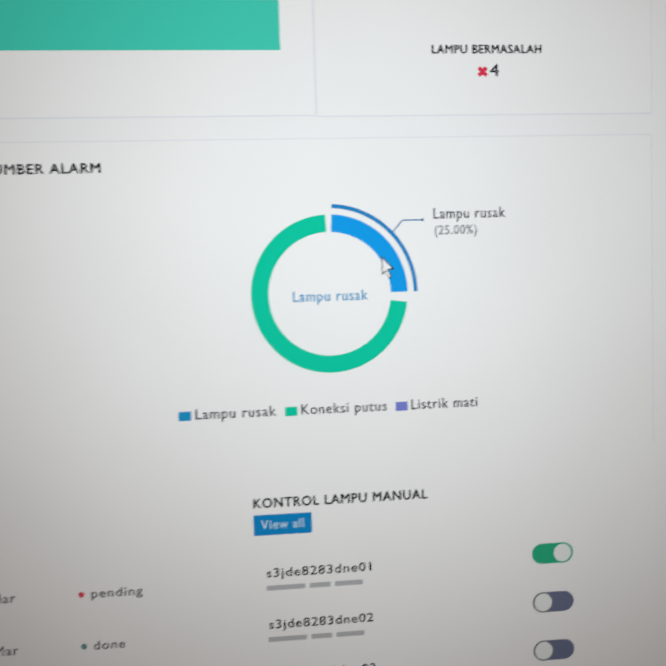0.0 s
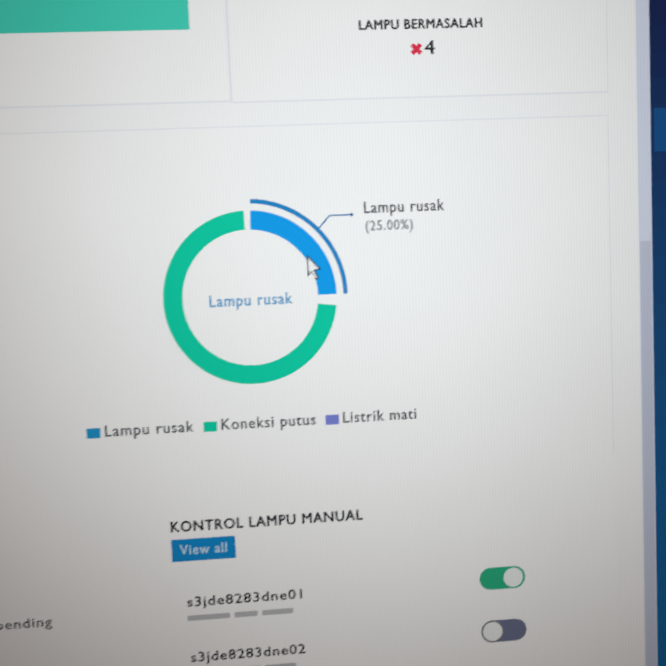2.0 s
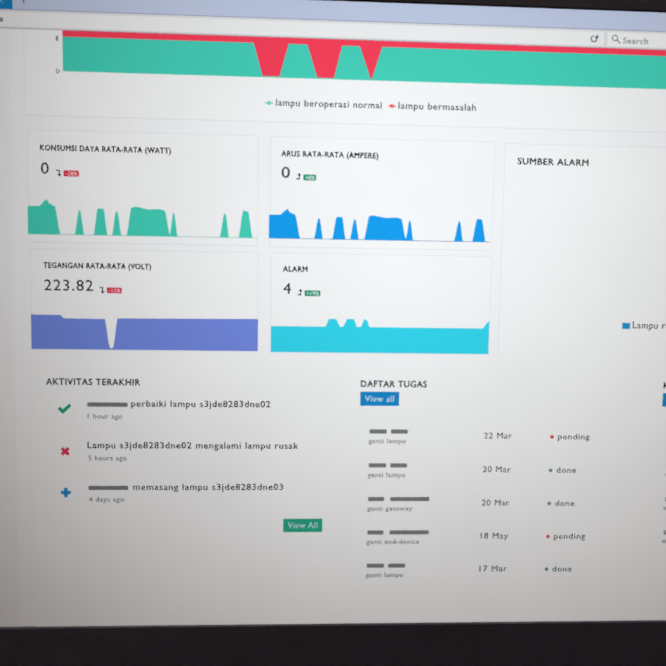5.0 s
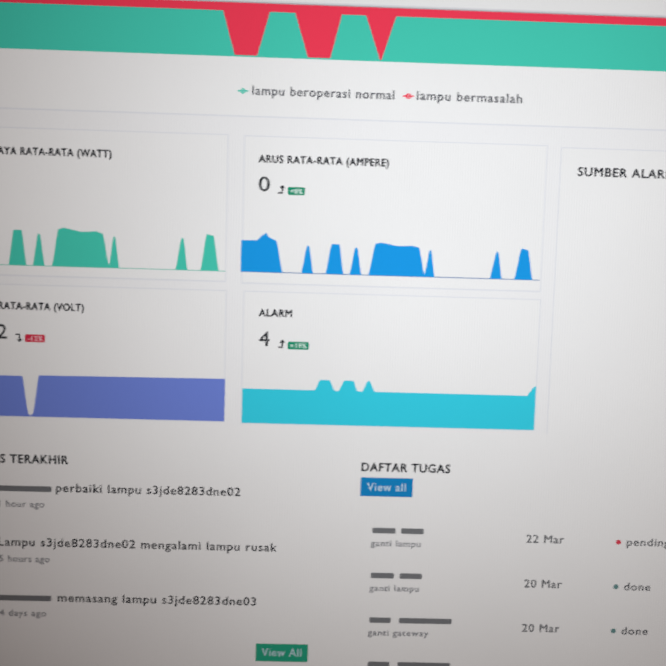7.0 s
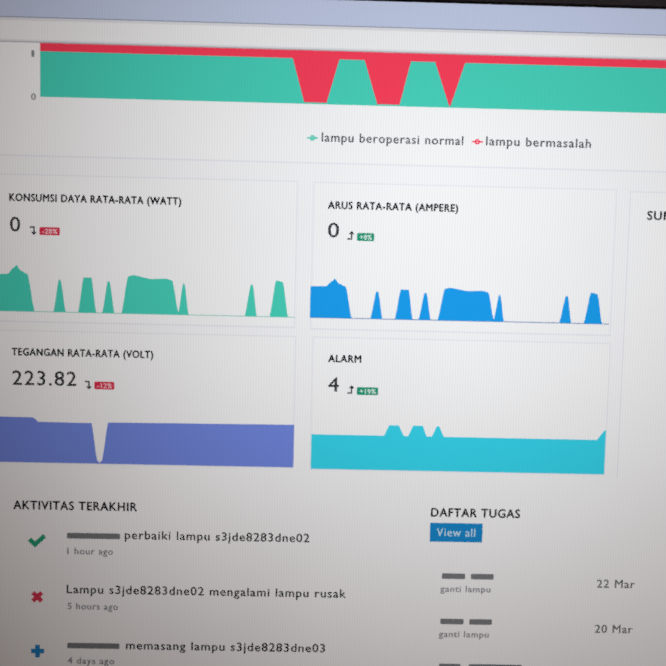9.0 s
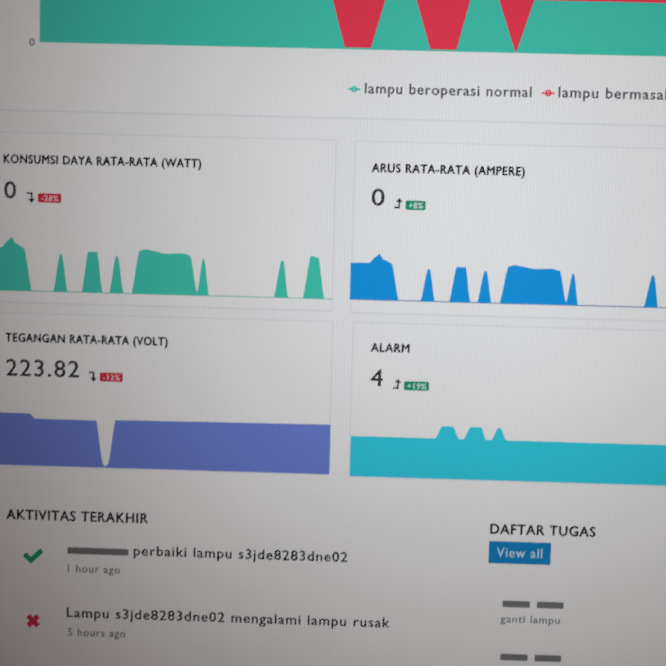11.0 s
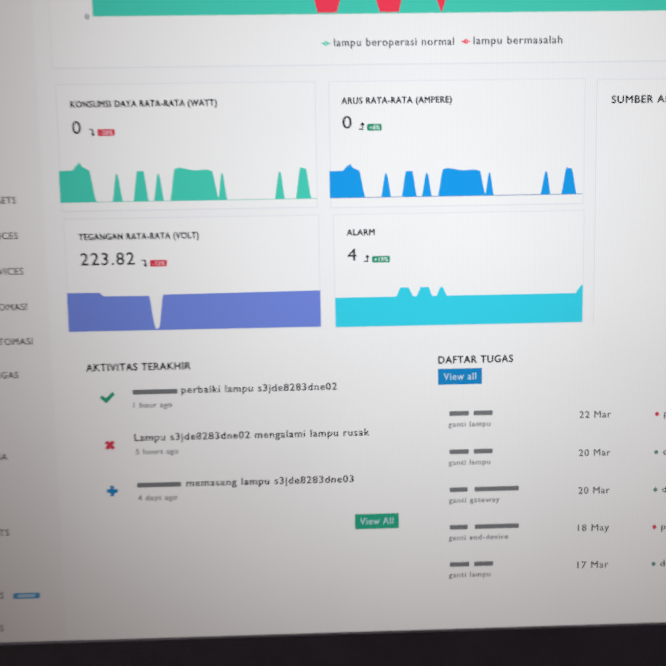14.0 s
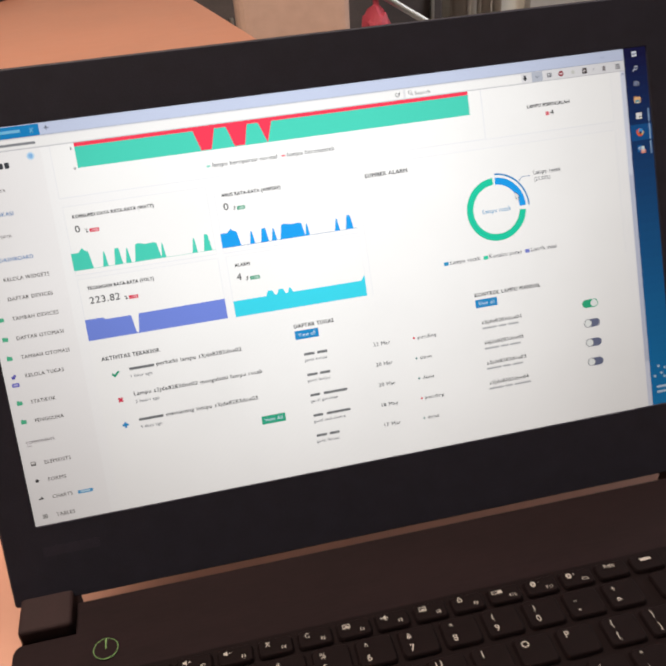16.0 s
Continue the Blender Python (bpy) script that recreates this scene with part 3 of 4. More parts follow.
caption("lampu beroperasi normal", 104.0, 132.6, 27.85, 1.75, SOFT_INK)
caption("lampu bermasalah", 137.3, 158.6, 27.75, 1.75, SOFT_INK)


def down_arrow(x, y, up):
    s = -1 if up else 1
    rect("trend_arrow", x + 0.55, y - 1.3, x + 0.85, y + 0.2, INK, 4)
    tip = y + 0.5 if not up else y - 1.6
    shown("trend_arrow", [(x + 0.1, tip - 0.7 * s), (x + 1.3, tip - 0.7 * s), (x + 0.7, tip)], INK, 4.4)
    rect("trend_arrow", x - 0.15, (y - 1.3) if not up else (y - 0.1), x + 0.7, (y - 1.0) if not up else y + 0.2, INK, 4.2)


def tile(title, tx0, tx1, ty, value, vx1, vy, ax, trend, up, bw):
    """A small card's title, figure, arrow and coloured badge."""
    caption(title, tx0, tx1, ty, 1.45, INK, 4, 0.03)
    caption(value, tx0 + 0.1, vx1, vy, 2.9, (64, 66, 70), 4)
    down_arrow(ax, vy + 0.2, up)
    rect("badge", ax + 1.8, vy - 1.0, ax + 1.8 + bw, vy + 0.6, (34, 152, 116) if up else (220, 52, 80), 4, 0.3)
    caption(trend, ax + 2.4, ax + 1.3 + bw, vy + 0.3, 0.95, (214, 236, 228) if up else (250, 200, 208), 5)


tile("KONSUMSI DAYA RATA-RATA (WATT)", 41.3, 75.8, 41.2, "0", 43.4, 47.3, 45.5, "-28%", False, 4.1)
tile("ARUS RATA-RATA (AMPERE)", 105.6, 132.0, 41.2, "0", 107.9, 46.95, 109.8, "+8%", True, 3.5)
tile("TEGANGAN RATA-RATA (VOLT)", 41.7, 70.4, 72.35, "223.82", 54.75, 78.4, 56.65, "-12%", False, 4.1)
tile("ALARM", 106.35, 113.05, 72.35, "4", 108.55, 78.42, 110.55, "+19%", True, 4.4)


def eased(pts, steps=7):
    """A chart's smooth outline: level at each of its points."""
    out = [pts[0]]
    for (x0, y0), (x1, y1) in zip(pts, pts[1:]):
        for k in range(1, steps + 1):
            t = k / steps
            out.append((x0 + (x1 - x0) * t, y0 + (y1 - y0) * (0.55 * t + 0.45 * t * t * (3 - 2 * t))))
    return out


def pulses_at(x, top, base, colour, dark):
    high = base - top
    runs = (((0.0, 0.97), (3.2, 0.98), (4.3, 1.14), (5.0, 1.22), (5.7, 1.08), (7.2, 0.98), (8.6, 0.0)),
            ((12.4, 0.0), (13.5, 0.86), (13.9, 0.84), (14.9, 0.0)), ((17.4, 0.0), (18.5, 0.93), (20.1, 0.93), (21.1, 0.0)),
            ((22.3, 0.0), (23.4, 0.85), (23.8, 0.83), (24.8, 0.0)),
            ((26.2, 0.0), (27.5, 0.98), (28.6, 1.02), (32.2, 0.93), (35.2, 0.95), (36.5, 0.90), (37.8, 0.06), (38.7, 0.84), (39.0, 0.82), (39.9, 0.0)),
            ((51.3, 0.0), (52.5, 0.85), (52.9, 0.83), (53.8, 0.0)), ((56.4, 0.0), (57.6, 0.97), (59.0, 0.93), (60.2, 0.0)))
    for run in runs:
        line = [(x + a, base - high * b) for a, b in eased(run)]
        if run[0][1]:
            line = [(x, base)] + line
        shown("area_chart", line, colour, 4)
    rect("base_line", x, base - 0.08, x + 61.6, base + 0.1, dark, 3.6)


pulses_at(37.7, 55.7, 63.35, TEAL, (150, 214, 200))
pulses_at(102.35, 56.75, 63.3, BLUE, (110, 140, 190))
shown("area_chart", [(38.1, 85.0), (45.6, 85.05)] + eased([(46.0, 85.1), (47.0, 85.95), (57.9, 86.0), (59.1, 93.7), (59.6, 94.2), (60.1, 93.7), (61.3, 85.8)], 5) + [(99.6, 85.5), (99.6, 94.4), (38.1, 94.4)], VIOLET, 4)
ramp = [(103.2, 87.4)]
for x0, x1, x2, x3 in ((118.2, 119.3, 121.2, 122.4), (123.2, 124.3, 126.2, 127.1), (128.1, 129.2, 129.6, 130.7)):
    ramp += eased([(x0, 87.4), (x1, 85.2), (x2, 85.2), (x3, 87.4)], 6)
shown("area_chart", ramp + [(162.6, 87.4), (163.9, 85.6), (164.4, 85.3), (164.4, 94.6), (103.2, 94.6)], CYAN, 4)

# lamps with trouble, and the ring of alarm sources
caption("LAMPU BERMASALAH", 251.6, 272.4, 21.1, 1.5, INK, 4, 0.03)


def cross(x, y, s, colour, turn=45.0):
    """A thick cross of two bars, turned."""
    w, c = s * 0.36, math.cos(radians(turn))
    n = math.sin(radians(turn))
    pts = [(-s, -w), (-w, -w), (-w, -s), (w, -s), (w, -w), (s, -w), (s, w), (w, w), (w, s), (-w, s), (-w, w), (-s, w)]
    shown("cross_icon", [(x + a * c - b * n, y + a * n + b * c) for a, b in pts], colour, 4)


cross(261.1, 24.45, 1.05, (226, 54, 84))
caption("4", 262.5, 264.2, 25.3, 2.2, INK)
caption("SUMBER ALARM", 170.85, 190.75, 41.85, 1.7, INK, 4, 0.03)
DX, DY = 231.3, 64.7
sector("ring_chart", DX, DY, 11.4, 14.6, 2.6, 90.0, (6, 160, 240), 4)
sector("ring_chart", DX, DY, 15.75, 16.5, 2.6, 90.0, (40, 134, 200), 4)
sector("ring_chart", DX, DY, 11.4, 14.6, 97.5, 358.2, GREEN, 4, 96)
shown("leader_line", [(243.2, 53.5), (245.2, 51.35), (248.9, 51.35), (248.9, 51.6), (245.3, 51.6), (243.4, 53.7)], (80, 130, 180), 4)
disc("leader_line", 249.0, 51.48, 0.3, (60, 110, 170), 5, n=16)
caption("Lampu rusak", 251.2, 264.9, 51.3, 1.9, SOFT_INK)
caption("(25.00%)", 251.35, 259.4, 54.25, 1.65, PALE_INK)
caption("Lampu rusak", 224.4, 238.3, 65.95, 1.9, (92, 160, 208))
for words, x, x0, x1, colour in (("Lampu rusak", 202.65, 205.75, 220.5, (40, 150, 205)), ("Koneksi putus", 222.2, 225.25, 241.3, GREEN), ("Listrik mati", 243.05, 246.1, 258.8, (122, 132, 212))):
    rect("legend_box", x, 85.35, x + 2.3, 87.05, colour, 4)
    caption(words, x0, x1, 86.85, 1.85, SOFT_INK)
shown("pointer", [(241.1, 57.80), (243.5, 60.50), (242.4, 60.60), (243.0, 61.90), (242.4, 62.20), (241.8, 60.90), (241.1, 61.60)], (60, 64, 70), 6)
shown("pointer", [(241.3, 58.40), (243.0, 60.30), (242.1, 60.40), (242.7, 61.80), (242.4, 61.90), (241.8, 60.60), (241.3, 61.10)], (246, 248, 250), 7)


def button(words, x0, y0, x1, y1, colour, t0, t1):
    rect("button", x0, y0, x1, y1, colour, 4)
    caption(words, t0, t1, y1 - 1.2, 1.7, (206, 230, 244), 5, -0.025)


# latest activity
caption("AKTIVITAS TERAKHIR", 41.9, 67.3, 104.2, 1.75, INK, 4, 0.03)
shown("check_icon", [(44.8, 110.85), (45.5, 110.15), (46.3, 110.95), (48.0, 109.35), (48.6, 110.05), (46.3, 112.25)], (44, 162, 124), 4)
cross(46.75, 122.7, 1.3, (220, 62, 90))
cross(46.8, 134.3, 1.35, (44, 140, 204), 0.0)
bar(52.9, 63.9, 110.2, 1.2, (122, 124, 128))
caption("perbaiki lampu s3jde8283dne02", 64.9, 103.2, 110.1, 1.75, INK)
caption("1 hour ago", 53.0, 62.4, 113.5, 1.35, PALE_INK)
caption("Lampu s3jde8283dne02 mengalami lampu rusak", 52.9, 111.1, 121.8, 1.75, INK)
caption("5 hours ago", 53.1, 63.5, 125.2, 1.35, PALE_INK)
bar(53.0, 63.9, 133.6, 1.2, (122, 124, 128))
caption("memasang lampu s3jde8283dne03", 65.3, 107.0, 133.6, 1.75, INK)
caption("4 days ago", 53.1, 62.8, 136.9, 1.35, PALE_INK)
button("View All", 107.2, 141.9, 118.3, 145.8, (46, 170, 136), 108.5, 116.9)

# tasks
caption("DAFTAR TUGAS", 128.55, 147.1, 104.15, 1.75, INK, 4, 0.03)
button("View all", 128.4, 105.5, 139.4, 109.5, (24, 138, 204), 129.8, 137.9)
TASKS = ((142.1, "ganti lampu", 141.5, "22 Mar", "pending"), (142.1, "ganti lampu", 141.5, "20 Mar", "done"), (148.8, "ganti gateway", 143.9, "20 Mar", "done"),
         (148.9, "ganti end-device", 146.1, "18 May", "pending"), (142.3, "ganti lampu", 141.6, "17 Mar", "done"))
for k, (name_end, job, job_end, day, state) in enumerate(TASKS):
    y = 117.4 + 9.73 * k
    bar(131.2, 131.2 + (name_end - 131.2) * (0.45 if name_end < 145 else 0.26), y, 1.2, (124, 126, 130))
    bar(131.2 + (name_end - 131.2) * (0.56 if name_end < 145 else 0.36), name_end, y, 1.2, (124, 126, 130))
    caption(job, 131.0, job_end, y + 2.75, 1.3, PALE_INK)
    caption(day, 164.0, 172.0, y + 1.3, 1.7, (112, 114, 118))
    disc("state_dot", 183.7, y + 0.75, 0.55, (226, 72, 92) if state == "pending" else (110, 150, 150), 4, n=18)
    caption(state, 185.5, 194.7 if state == "pending" else 191.1, y + 1.45, 1.6, (104, 106, 110))

# lamps switched by hand
caption("KONTROL LAMPU MANUAL", 215.75, 248.7, 104.0, 1.75, INK, 4, 0.03)
button("View all", 215.6, 105.35, 226.5, 109.25, (24, 138, 204), 217.0, 225.0)
for k in range(4):
    y = 117.4 + 9.87 * k
    caption("s3jde8283dne0%d" % (k + 1), 217.75 + 0.1 * k, 237.5 + 0.15 * k, y - 0.15, 1.65, INK)
    bar(217.6, 224.9, y + 2.4, 0.95, (186, 188, 192))
    bar(225.7, 229.7, y + 2.4, 0.95, (186, 188, 192))
    bar(230.5, 235.9 if k < 3 else 238.9, y + 2.4, 0.95, (186, 188, 192))
    ty, on = 116.25 + 9.63 * k, k == 0
    track = (50, 176, 132) if on else (110, 116, 144)
    rect("switch_track", 269.1, ty - 2.0, 277.4, ty + 2.0, track, 4, 1.98)
    disc("switch_knob", 275.2 if on else 271.2, ty, 2.05, (44, 178, 140) if on else (126, 128, 138), 5)
    disc("switch_knob", 275.2 if on else 271.2, ty, 1.75, (240, 244, 244), 6)

# the scroll bar and the task bar along the right edge
rect("scroll_bar", 299.2, 10.0, 301.6, DISPLAY_H / PAGE, (216, 222, 240), 2)
rect("scroll_thumb", 299.4, 58.0, 301.4, 150.0, (196, 202, 222), 3)
shown("scroll_arrow", [(299.8, 11.6), (301.0, 11.6), (300.4, 10.9)], (130, 136, 156), 3)
for k in range(40):
    # the desktop's colour shows through the task bar, darkest at its upper end
    f = (k / 39) ** 0.8
    y0 = DISPLAY_H / PAGE * k / 40
    rect("task_bar", 301.6, y0, DISPLAY_W, y0 + DISPLAY_H / PAGE / 40, (int(10 + 20 * f), int(27 + 98 * f), int(66 + 120 * f)), 2)
for dx, dy in ((-1.2, -1.2), (0.15, -1.2), (-1.2, 0.15), (0.15, 0.15)):
    rect("start_icon", 307.0 + dx, 2.9 + dy, 307.0 + dx + 1.05, 2.9 + dy + 1.05, (226, 232, 244), 4)
disc("search_icon", 307.4, 9.2, 0.95, (210, 216, 232), 4, 0.65)
shown("search_icon", [(306.6, 9.6), (306.9, 9.9), (305.9, 11.0), (305.6, 10.7)], (210, 216, 232), 4)
for y in (15.6, 17.1):
    rect("view_icon", 305.6, y - 0.12, 307.6, y + 0.12, (216, 222, 236), 4)
rect("view_icon", 305.9, 16.0, 307.3, 16.75, (150, 160, 190), 4)
for y in (15.7, 16.8):
    rect("view_icon", 308.0, y, 308.3, y + 0.6, (216, 222, 236), 4)
rect("folder_icon", 305.1, 22.6, 308.4, 25.3, (240, 186, 130), 4, 0.2)
rect("folder_icon", 305.1, 22.3, 306.6, 22.9, (226, 168, 112), 4.4, 0.2)
rect("folder_icon", 305.7, 24.0, 308.0, 25.4, (54, 150, 170), 5, 0.2)
rect("folder_icon", 306.3, 24.7, 307.4, 25.5, (236, 220, 200), 6, 0.1)
rect("note_icon", 305.5, 29.9, 308.4, 32.8, (240, 240, 236), 4)
shown("note_icon", [(307.0, 31.5), (308.4, 31.5), (307.0, 32.8)], (50, 54, 50), 5)
rect("task_highlight", 302.2, 35.3, DISPLAY_W, 42.7, (22, 82, 140), 3)
disc("browser_icon", 306.8, 39.0, 1.8, (232, 104, 60), 4)
sector("browser_icon", 306.8, 39.0, 1.0, 1.8, 40, 140, (240, 200, 120), 5, 24)
disc("browser_icon", 307.1, 38.4, 1.15, (60, 150, 214), 6)
disc("browser_icon", 307.0, 39.3, 0.7, (60, 50, 70), 7)
rect("mail_icon", 305.0, 45.0, 307.0, 48.1, (24, 104, 168), 4)
disc("mail_icon", 306.0, 46.5, 0.7, (226, 236, 244), 5, 0.4)
rect("mail_icon", 306.9, 45.6, 308.4, 47.2, (206, 226, 230), 5)
rect("mail_icon", 306.6, 47.1, 308.9, 48.9, (224, 150, 136), 6)
shown("mail_icon", [(306.6, 47.2), (308.9, 47.2), (307.75, 48.3)], (240, 190, 178), 7)
for y0, y1 in ((28.2, 34.3), (35.2, 42.6), (43.3, 49.4)):
    rect("task_mark", 311.6, y0, 312.2, y1, (150, 180, 214), 4)
for x, y in ((304.0, 158.2), (306.2, 153.4), (307.6, 157.0), (309.6, 154.6), (309.2, 159.0)):
    rect("tray_icon", x - 0.7, y - 0.6, x + 0.7, y + 0.6, (170, 200, 226), 4, 0.3)
bar(304.4, 310.4, 164.4, 1.1, (190, 212, 232))
bar(304.4, 310.4, 167.0, 1.1, (190, 212, 232))

# -- base, hinges, power button --
D = DECK - TABLE
HL, HR = -145.6, 153.0    # the hinges lie outside these
corner = [(1.0, 0.0), (0.85, 0.38), (0.62, 0.72), (0.28, 0.93), (0.0, 1.0)]    # a rounded corner, from side to back
outline = [(-172, -235), (172, -235)] + [(168 + 4 * a, -22.5 + 4 * b) for a, b in corner] + [(HR, -18.5), (HR, -1.3), (HL, -1.3), (HL, -18.5)]
outline += [(-168 - 4 * a, -22.5 + 4 * b) for a, b in reversed(corner)]
bm = slab([(x / 1000, y / 1000) for x, y in outline], 0.002, D, 0.0012, 3)
part("base", bm, DECK_MAT, laptop, "dark brushed keyboard deck")
for x in (-150, 150):
    for y in (-25, -220):
        part("foot", cylinder(0.006, 0.0, 0.0025, (x / 1000, y / 1000), 16), RUBBER, laptop)
for s in (-1, 1):
    x0, x1 = (-0.1694, HL / 1000 - 0.0005) if s < 0 else (HR / 1000 + 0.0005, 0.1694)
    part("hinge", box(x0, -0.0172, 0.005, x1, 0.0125, D + 0.0056, 0.0024, 4), HINGE_MAT, laptop, "charcoal hinge cover")
    # black strip put in for the shade between hinge and deck
    part("hinge_shadow_strip", box(x0 + 0.001, -0.0184, 0.004, x1 - 0.001, -0.0173, D - 0.003), RUBBER, laptop)

button_part = part("power_button", cylinder(0.0054, D + 0.0001, D + 0.0006, (-0.1322, -0.0306), 40), DECK_MAT, laptop, "round power button with a lit green ring")
bm = bmesh.new()
rows = []
for k in range(49):
    t = 2 * math.pi * k / 48
    rows.append([bm.verts.new((-0.1322 + r * math.cos(t), -0.0306 + r * math.sin(t), D + 0.0007)) for r in (0.00506, 0.00527)])
for a, b in zip(rows, rows[1:]):
    bm.faces.new((a[0], b[0], b[1], a[1]))
part("light_ring", bm, GREEN_LED, button_part, "thin green ring")
part("light_tick", box(-0.13238, -0.0306, D + 0.00062, -0.13202, -0.0258, D + 0.00085), GREEN_LED, button_part, "green tick")

# -- keyboard --
part("key_well", slab([(x, y) for x, y in rounded(-0.146, -0.141, 0.146, -0.0425, 0.004)], D + 0.0001, D + 0.0004, 0.0001), KEY_MAT, laptop, "black keyboard frame")
KEY_SHAPES = {}


def frame_icon(w, h, t=0.28):
    """A hollow box of four bars."""
    return [[(-w, -h), (w, -h), (w, -h + t), (-w, -h + t)], [(-w, h - t), (w, h - t), (w, h), (-w, h)], [(-w, -h + t), (-w + t, -h + t), (-w + t, h - t), (-w, h - t)], [(w - t, -h + t), (w, -h + t), (w, h - t), (w - t, h - t)]]


HORN = [(-1.6, -0.5), (-0.9, -0.5), (0.0, -1.2), (0.0, 1.2), (-0.9, 0.5), (-1.6, 0.5)]
ICONS = {"=esc": frame_icon(2.2, 0.9), "=mute": [HORN], "=vol": [HORN, [(0.5, -0.12), (1.7, -0.12), (1.7, 0.12), (0.5, 0.12)]],
         "=pic": frame_icon(1.6, 1.1) + [[(-1.1, -0.6), (-0.2, 0.4), (0.3, -0.1), (0.8, 0.3), (1.2, -0.6)]],
         "=lock": frame_icon(1.0, 0.75) + [[(-0.7, 0.75), (-0.45, 0.75), (-0.3, 1.5), (0.3, 1.5), (0.45, 0.75), (0.7, 0.75), (0.45, 1.75), (-0.45, 1.75)]],
         "=plane": [[(-1.7, -0.2), (-0.4, -0.2), (0.3, -1.3), (0.7, -1.3), (0.4, -0.2), (1.6, -0.15), (1.6, 0.15), (0.4, 0.2), (0.7, 1.3), (0.3, 1.3), (-0.4, 0.2), (-1.7, 0.2), (-1.9, 0.6), (-1.9, -0.6)]],
         "=sun": [[(1.05 * math.cos(a * 0.3927) * (1.0 if a % 2 else 1.5), 1.05 * math.sin(a * 0.3927) * (1.0 if a % 2 else 1.5)) for a in range(16)] + [(0.55 * math.cos(-a * 0.3927), 0.55 * math.sin(-a * 0.3927)) for a in range(17)] + [(1.575, 0.0)]],
         "=wide": frame_icon(2.4, 0.8) + [[(0.4, -0.5), (2.1, -0.5), (2.1, 0.5), (0.4, 0.5)]]}


def key(x, y, w, d, legends=()):
    """A key, centre x, y and size in mm; its print is (words, dx, dy, cap) from the centre."""
    ob = None
    shape = (w, d)
    if shape not in KEY_SHAPES:
        bm = slab(rounded(-w / 2000, -d / 2000, w / 2000, d / 2000, 0.0022, 3), 0, 0.0019, 0.0005, 1)
        for v in bm.verts:
            if v.co.z > 0.001:
                v.co.x *= 1 - 0.9 / w
                v.co.y *= 1 - 0.9 / d
        me = bpy.data.meshes.new("key")
        bm.to_mesh(me)
        bm.free()
        me.materials.append(KEY_MAT)
        KEY_SHAPES[shape] = me
    ob = new("key", KEY_SHAPES[shape])
    ob.parent = laptop
    ob.location = (x / 1000, y / 1000, D + 0.0005)
    for words, dx, dy, cap in legends:
        if words in ICONS or words == "=bar":
            bm = bmesh.new()
            for outline in ICONS.get(words, ([(-2.6, -0.7), (2.6, -0.7), (2.6, 0.7), (-2.6, 0.7)],)):
                bm.faces.new([bm.verts.new(((a + dx) / 1000, (b + dy) / 1000, 0.00196)) for a, b in outline])
            bmesh.ops.recalc_face_normals(bm, faces=bm.faces)
        else:
            bm = type_mesh(words, 0, None, 0, cap)
            mid = (min(v.co.x for v in bm.verts) + max(v.co.x for v in bm.verts)) / 2
            for v in bm.verts:
                v.co = ((v.co.x - mid + dx) / 1000, (-v.co.y + dy - cap / 2) / 1000, 0.00196)
            bmesh.ops.recalc_face_normals(bm, faces=bm.faces)
        part("legend", bm, LEGEND, ob)
    return ob


PITCH, ROW = 18.6, 16.8
COL, TOP_ROW = -2.4, -62.6    # centre of the key for 7
FN = ("=esc", "=mute", "=vol", "=vol", "X", "C", "=pic", "=plane", "=pic", "=lock", "=wide", "=sun", "=sun", "PrtSc", "=bar")
for k, mark in enumerate(FN):
    print_ = []
    if mark[0] == "=":
        print_.append((mark, 0 if mark in ("=bar", "=esc") else -3.2, 1.4, (5.5, 1.6) if mark == "=bar" else (3.2, 2.0)))
    elif len(mark) == 1:
        print_.append((mark, -3.2, 1.4, 2.2))
    else:
        print_.append((mark, -0.5, 2.0, 1.7))
    if 1 <= k <= 12:
        print_.append(("F%d" % k, 3.4, -1.5, 1.5))
    if mark == "=sun":
        print_.append(("-" if k == 11 else "+", -0.8, 1.9, 1.7))
    key(-44.2 + 17.05 * (k - 5), -49.6, 15.4, 9.2, print_)
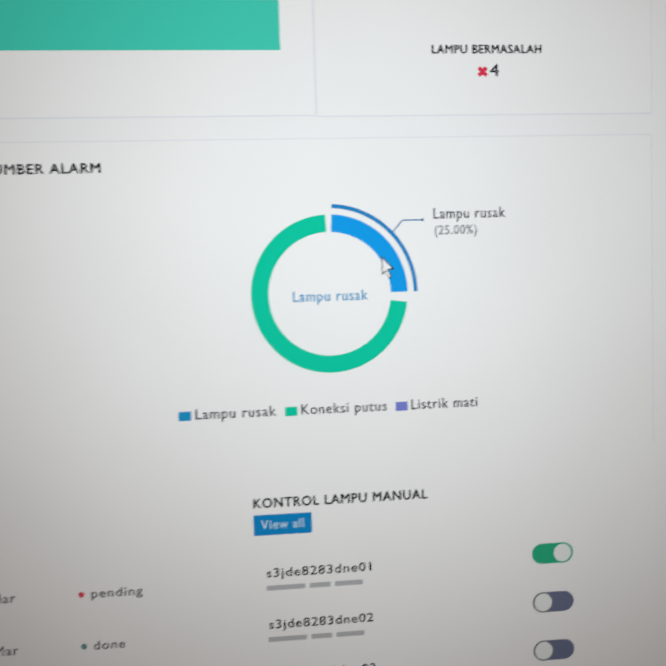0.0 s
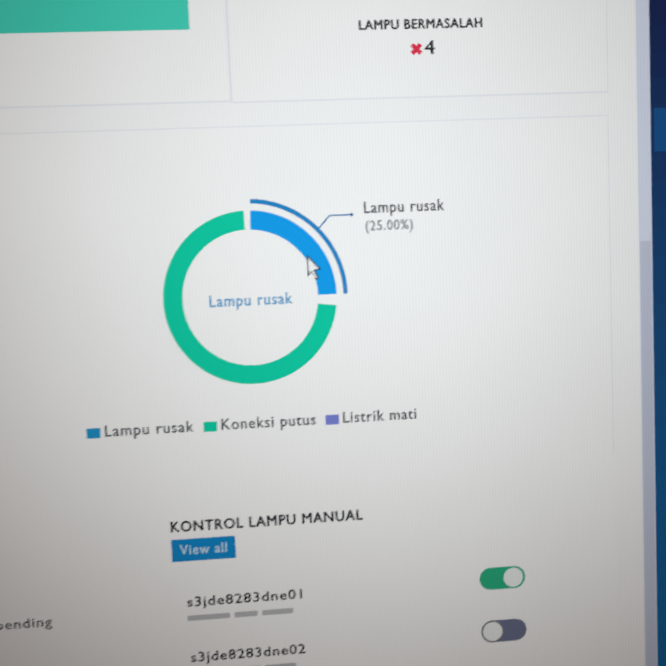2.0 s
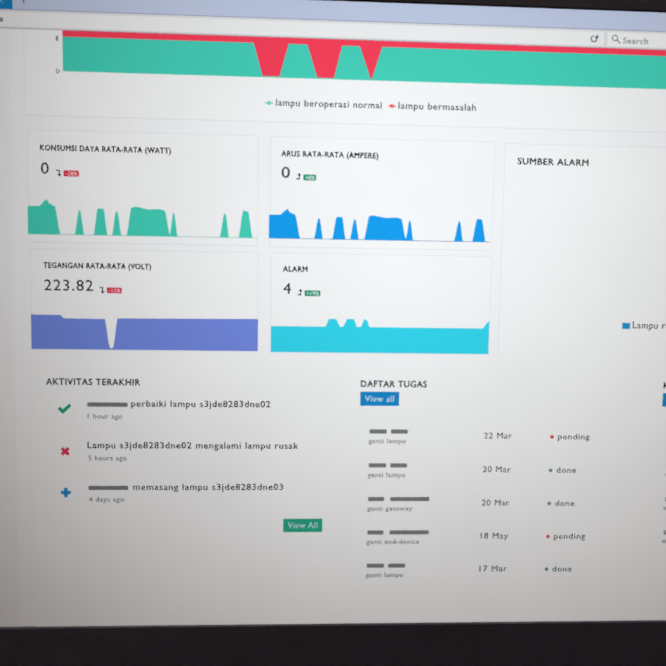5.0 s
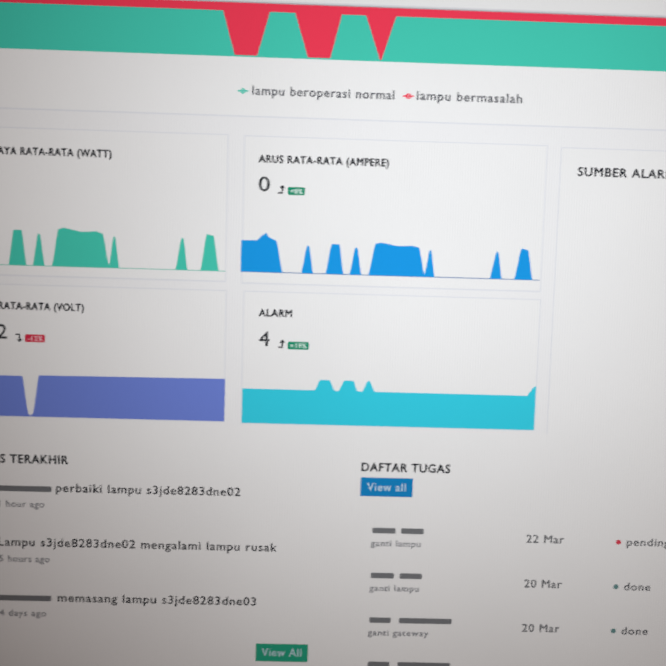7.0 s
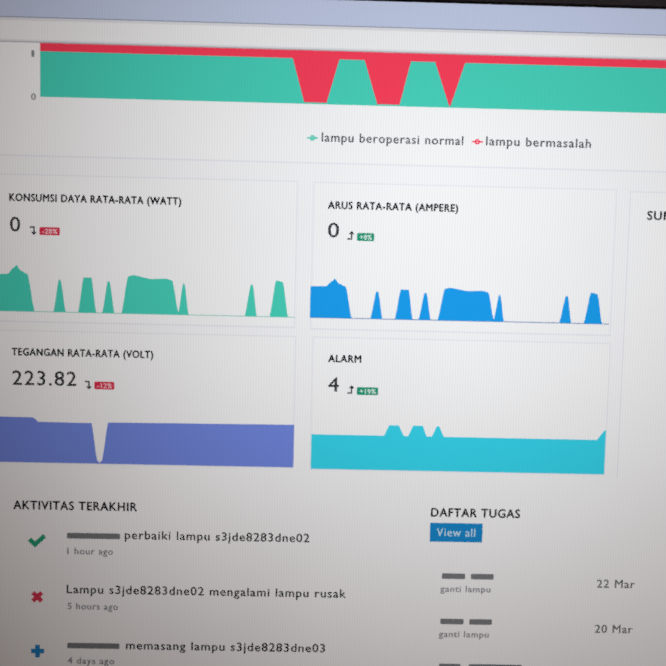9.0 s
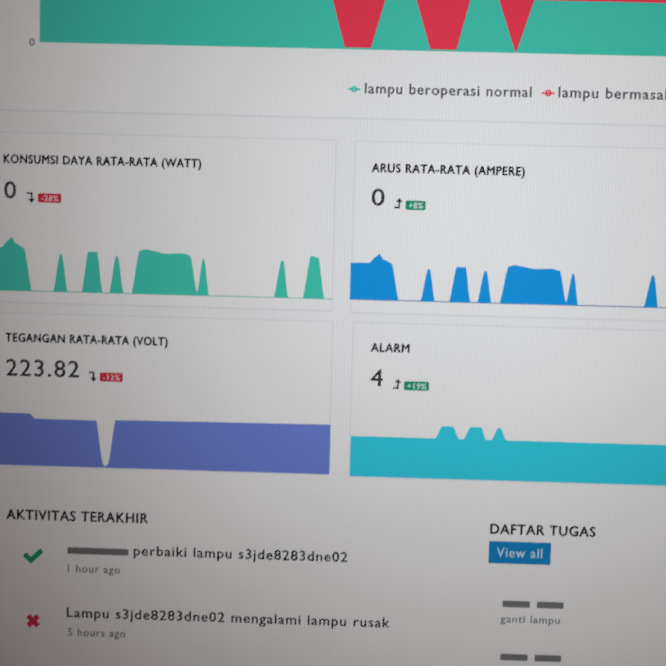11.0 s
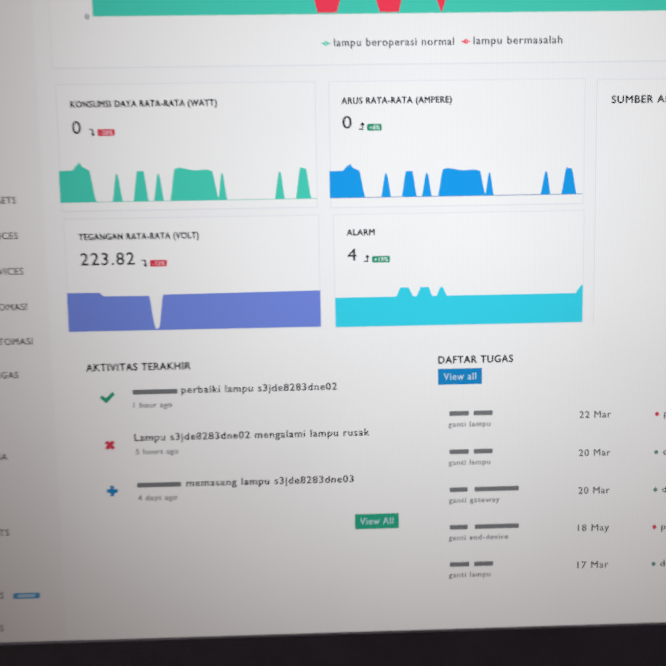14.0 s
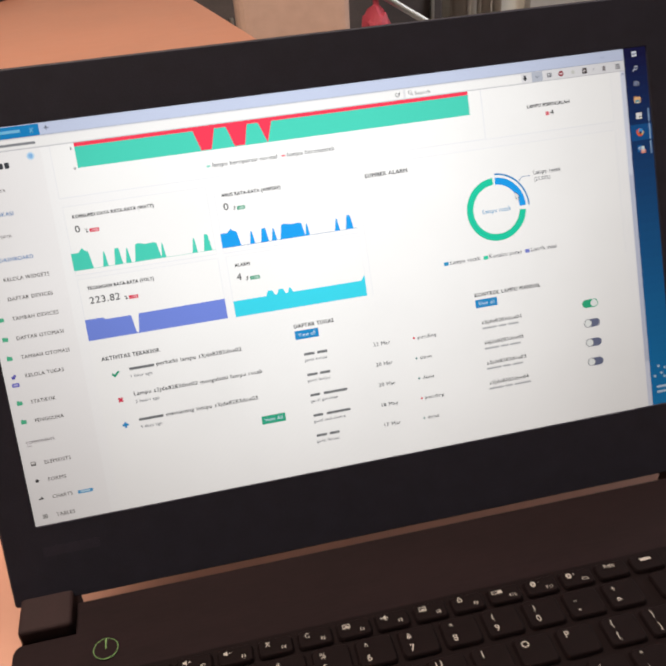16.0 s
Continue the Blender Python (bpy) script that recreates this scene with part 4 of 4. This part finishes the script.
NUMBERS = (("`", "~"), ("1", "!"), ("2", "@"), ("3", "#"), ("4", "$"), ("5", "%"), ("6", "^"), ("7", "&"), ("8", "*"), ("9", "("), ("0", ")"), ("-", "_"), ("=", "+"))
for k, (low, high) in enumerate(NUMBERS):
    key(COL + PITCH * (k - 7), TOP_ROW, 16.6, 14.4, ((low, -3.4, -2.8, 3.0), (high, -3.4, 2.9, 2.5)))
key(COL + PITCH * 6.5, TOP_ROW, 35.0 * 0.72, 14.2)
LETTERS = "QWERTYUIOP"
key(COL + PITCH * -6.75, TOP_ROW - ROW, 25.0, 14.2)
for k, c in enumerate(LETTERS):
    key(COL + PITCH * (k - 5.58), TOP_ROW - ROW, 16.6, 14.4, ((c, -3.4, 3.4, 3.0),))
key(COL + PITCH * 4.5, TOP_ROW - ROW, 16.6, 14.4, (("[", -3.4, -2.4, 2.6), ("{", -3.4, 3.6, 2.6)))
key(COL + PITCH * 5.5, TOP_ROW - ROW, 16.6, 14.4, (("]", -3.4, -2.4, 2.6), ("}", -3.4, 3.6, 2.6)))
key(COL + PITCH * 6.4, TOP_ROW - ROW, 14.0, 14.2)
key(COL + PITCH * -6.6, TOP_ROW - 2 * ROW, 29.0, 14.2)
for k, c in enumerate("ASDFGHJKL"):
    key(COL + PITCH * (k - 5.25), TOP_ROW - 2 * ROW, 16.6, 14.4, ((c, -3.4, 3.4, 3.0),))
key(COL + PITCH * 3.75, TOP_ROW - 2 * ROW, 16.6, 14.4, ((";", -3.4, -2.4, 2.6), (":", -3.4, 3.6, 2.6)))
key(COL + PITCH * 4.75, TOP_ROW - 2 * ROW, 16.6, 14.4, (("'", -3.4, -2.4, 2.6), ('"', -3.4, 3.6, 2.6)))
key(COL + PITCH * 6.15, TOP_ROW - 2 * ROW, 33.0 * 0.72, 14.2)
for k in range(12):
    key(COL + PITCH * (k - 5.5), TOP_ROW - 3 * ROW, 16.6, 14.4)
for x, w in ((-110, 34), (-74, 28), (0, 104), (76, 34), (112, 30)):
    key(x, TOP_ROW - 4 * ROW, w, 14.2)
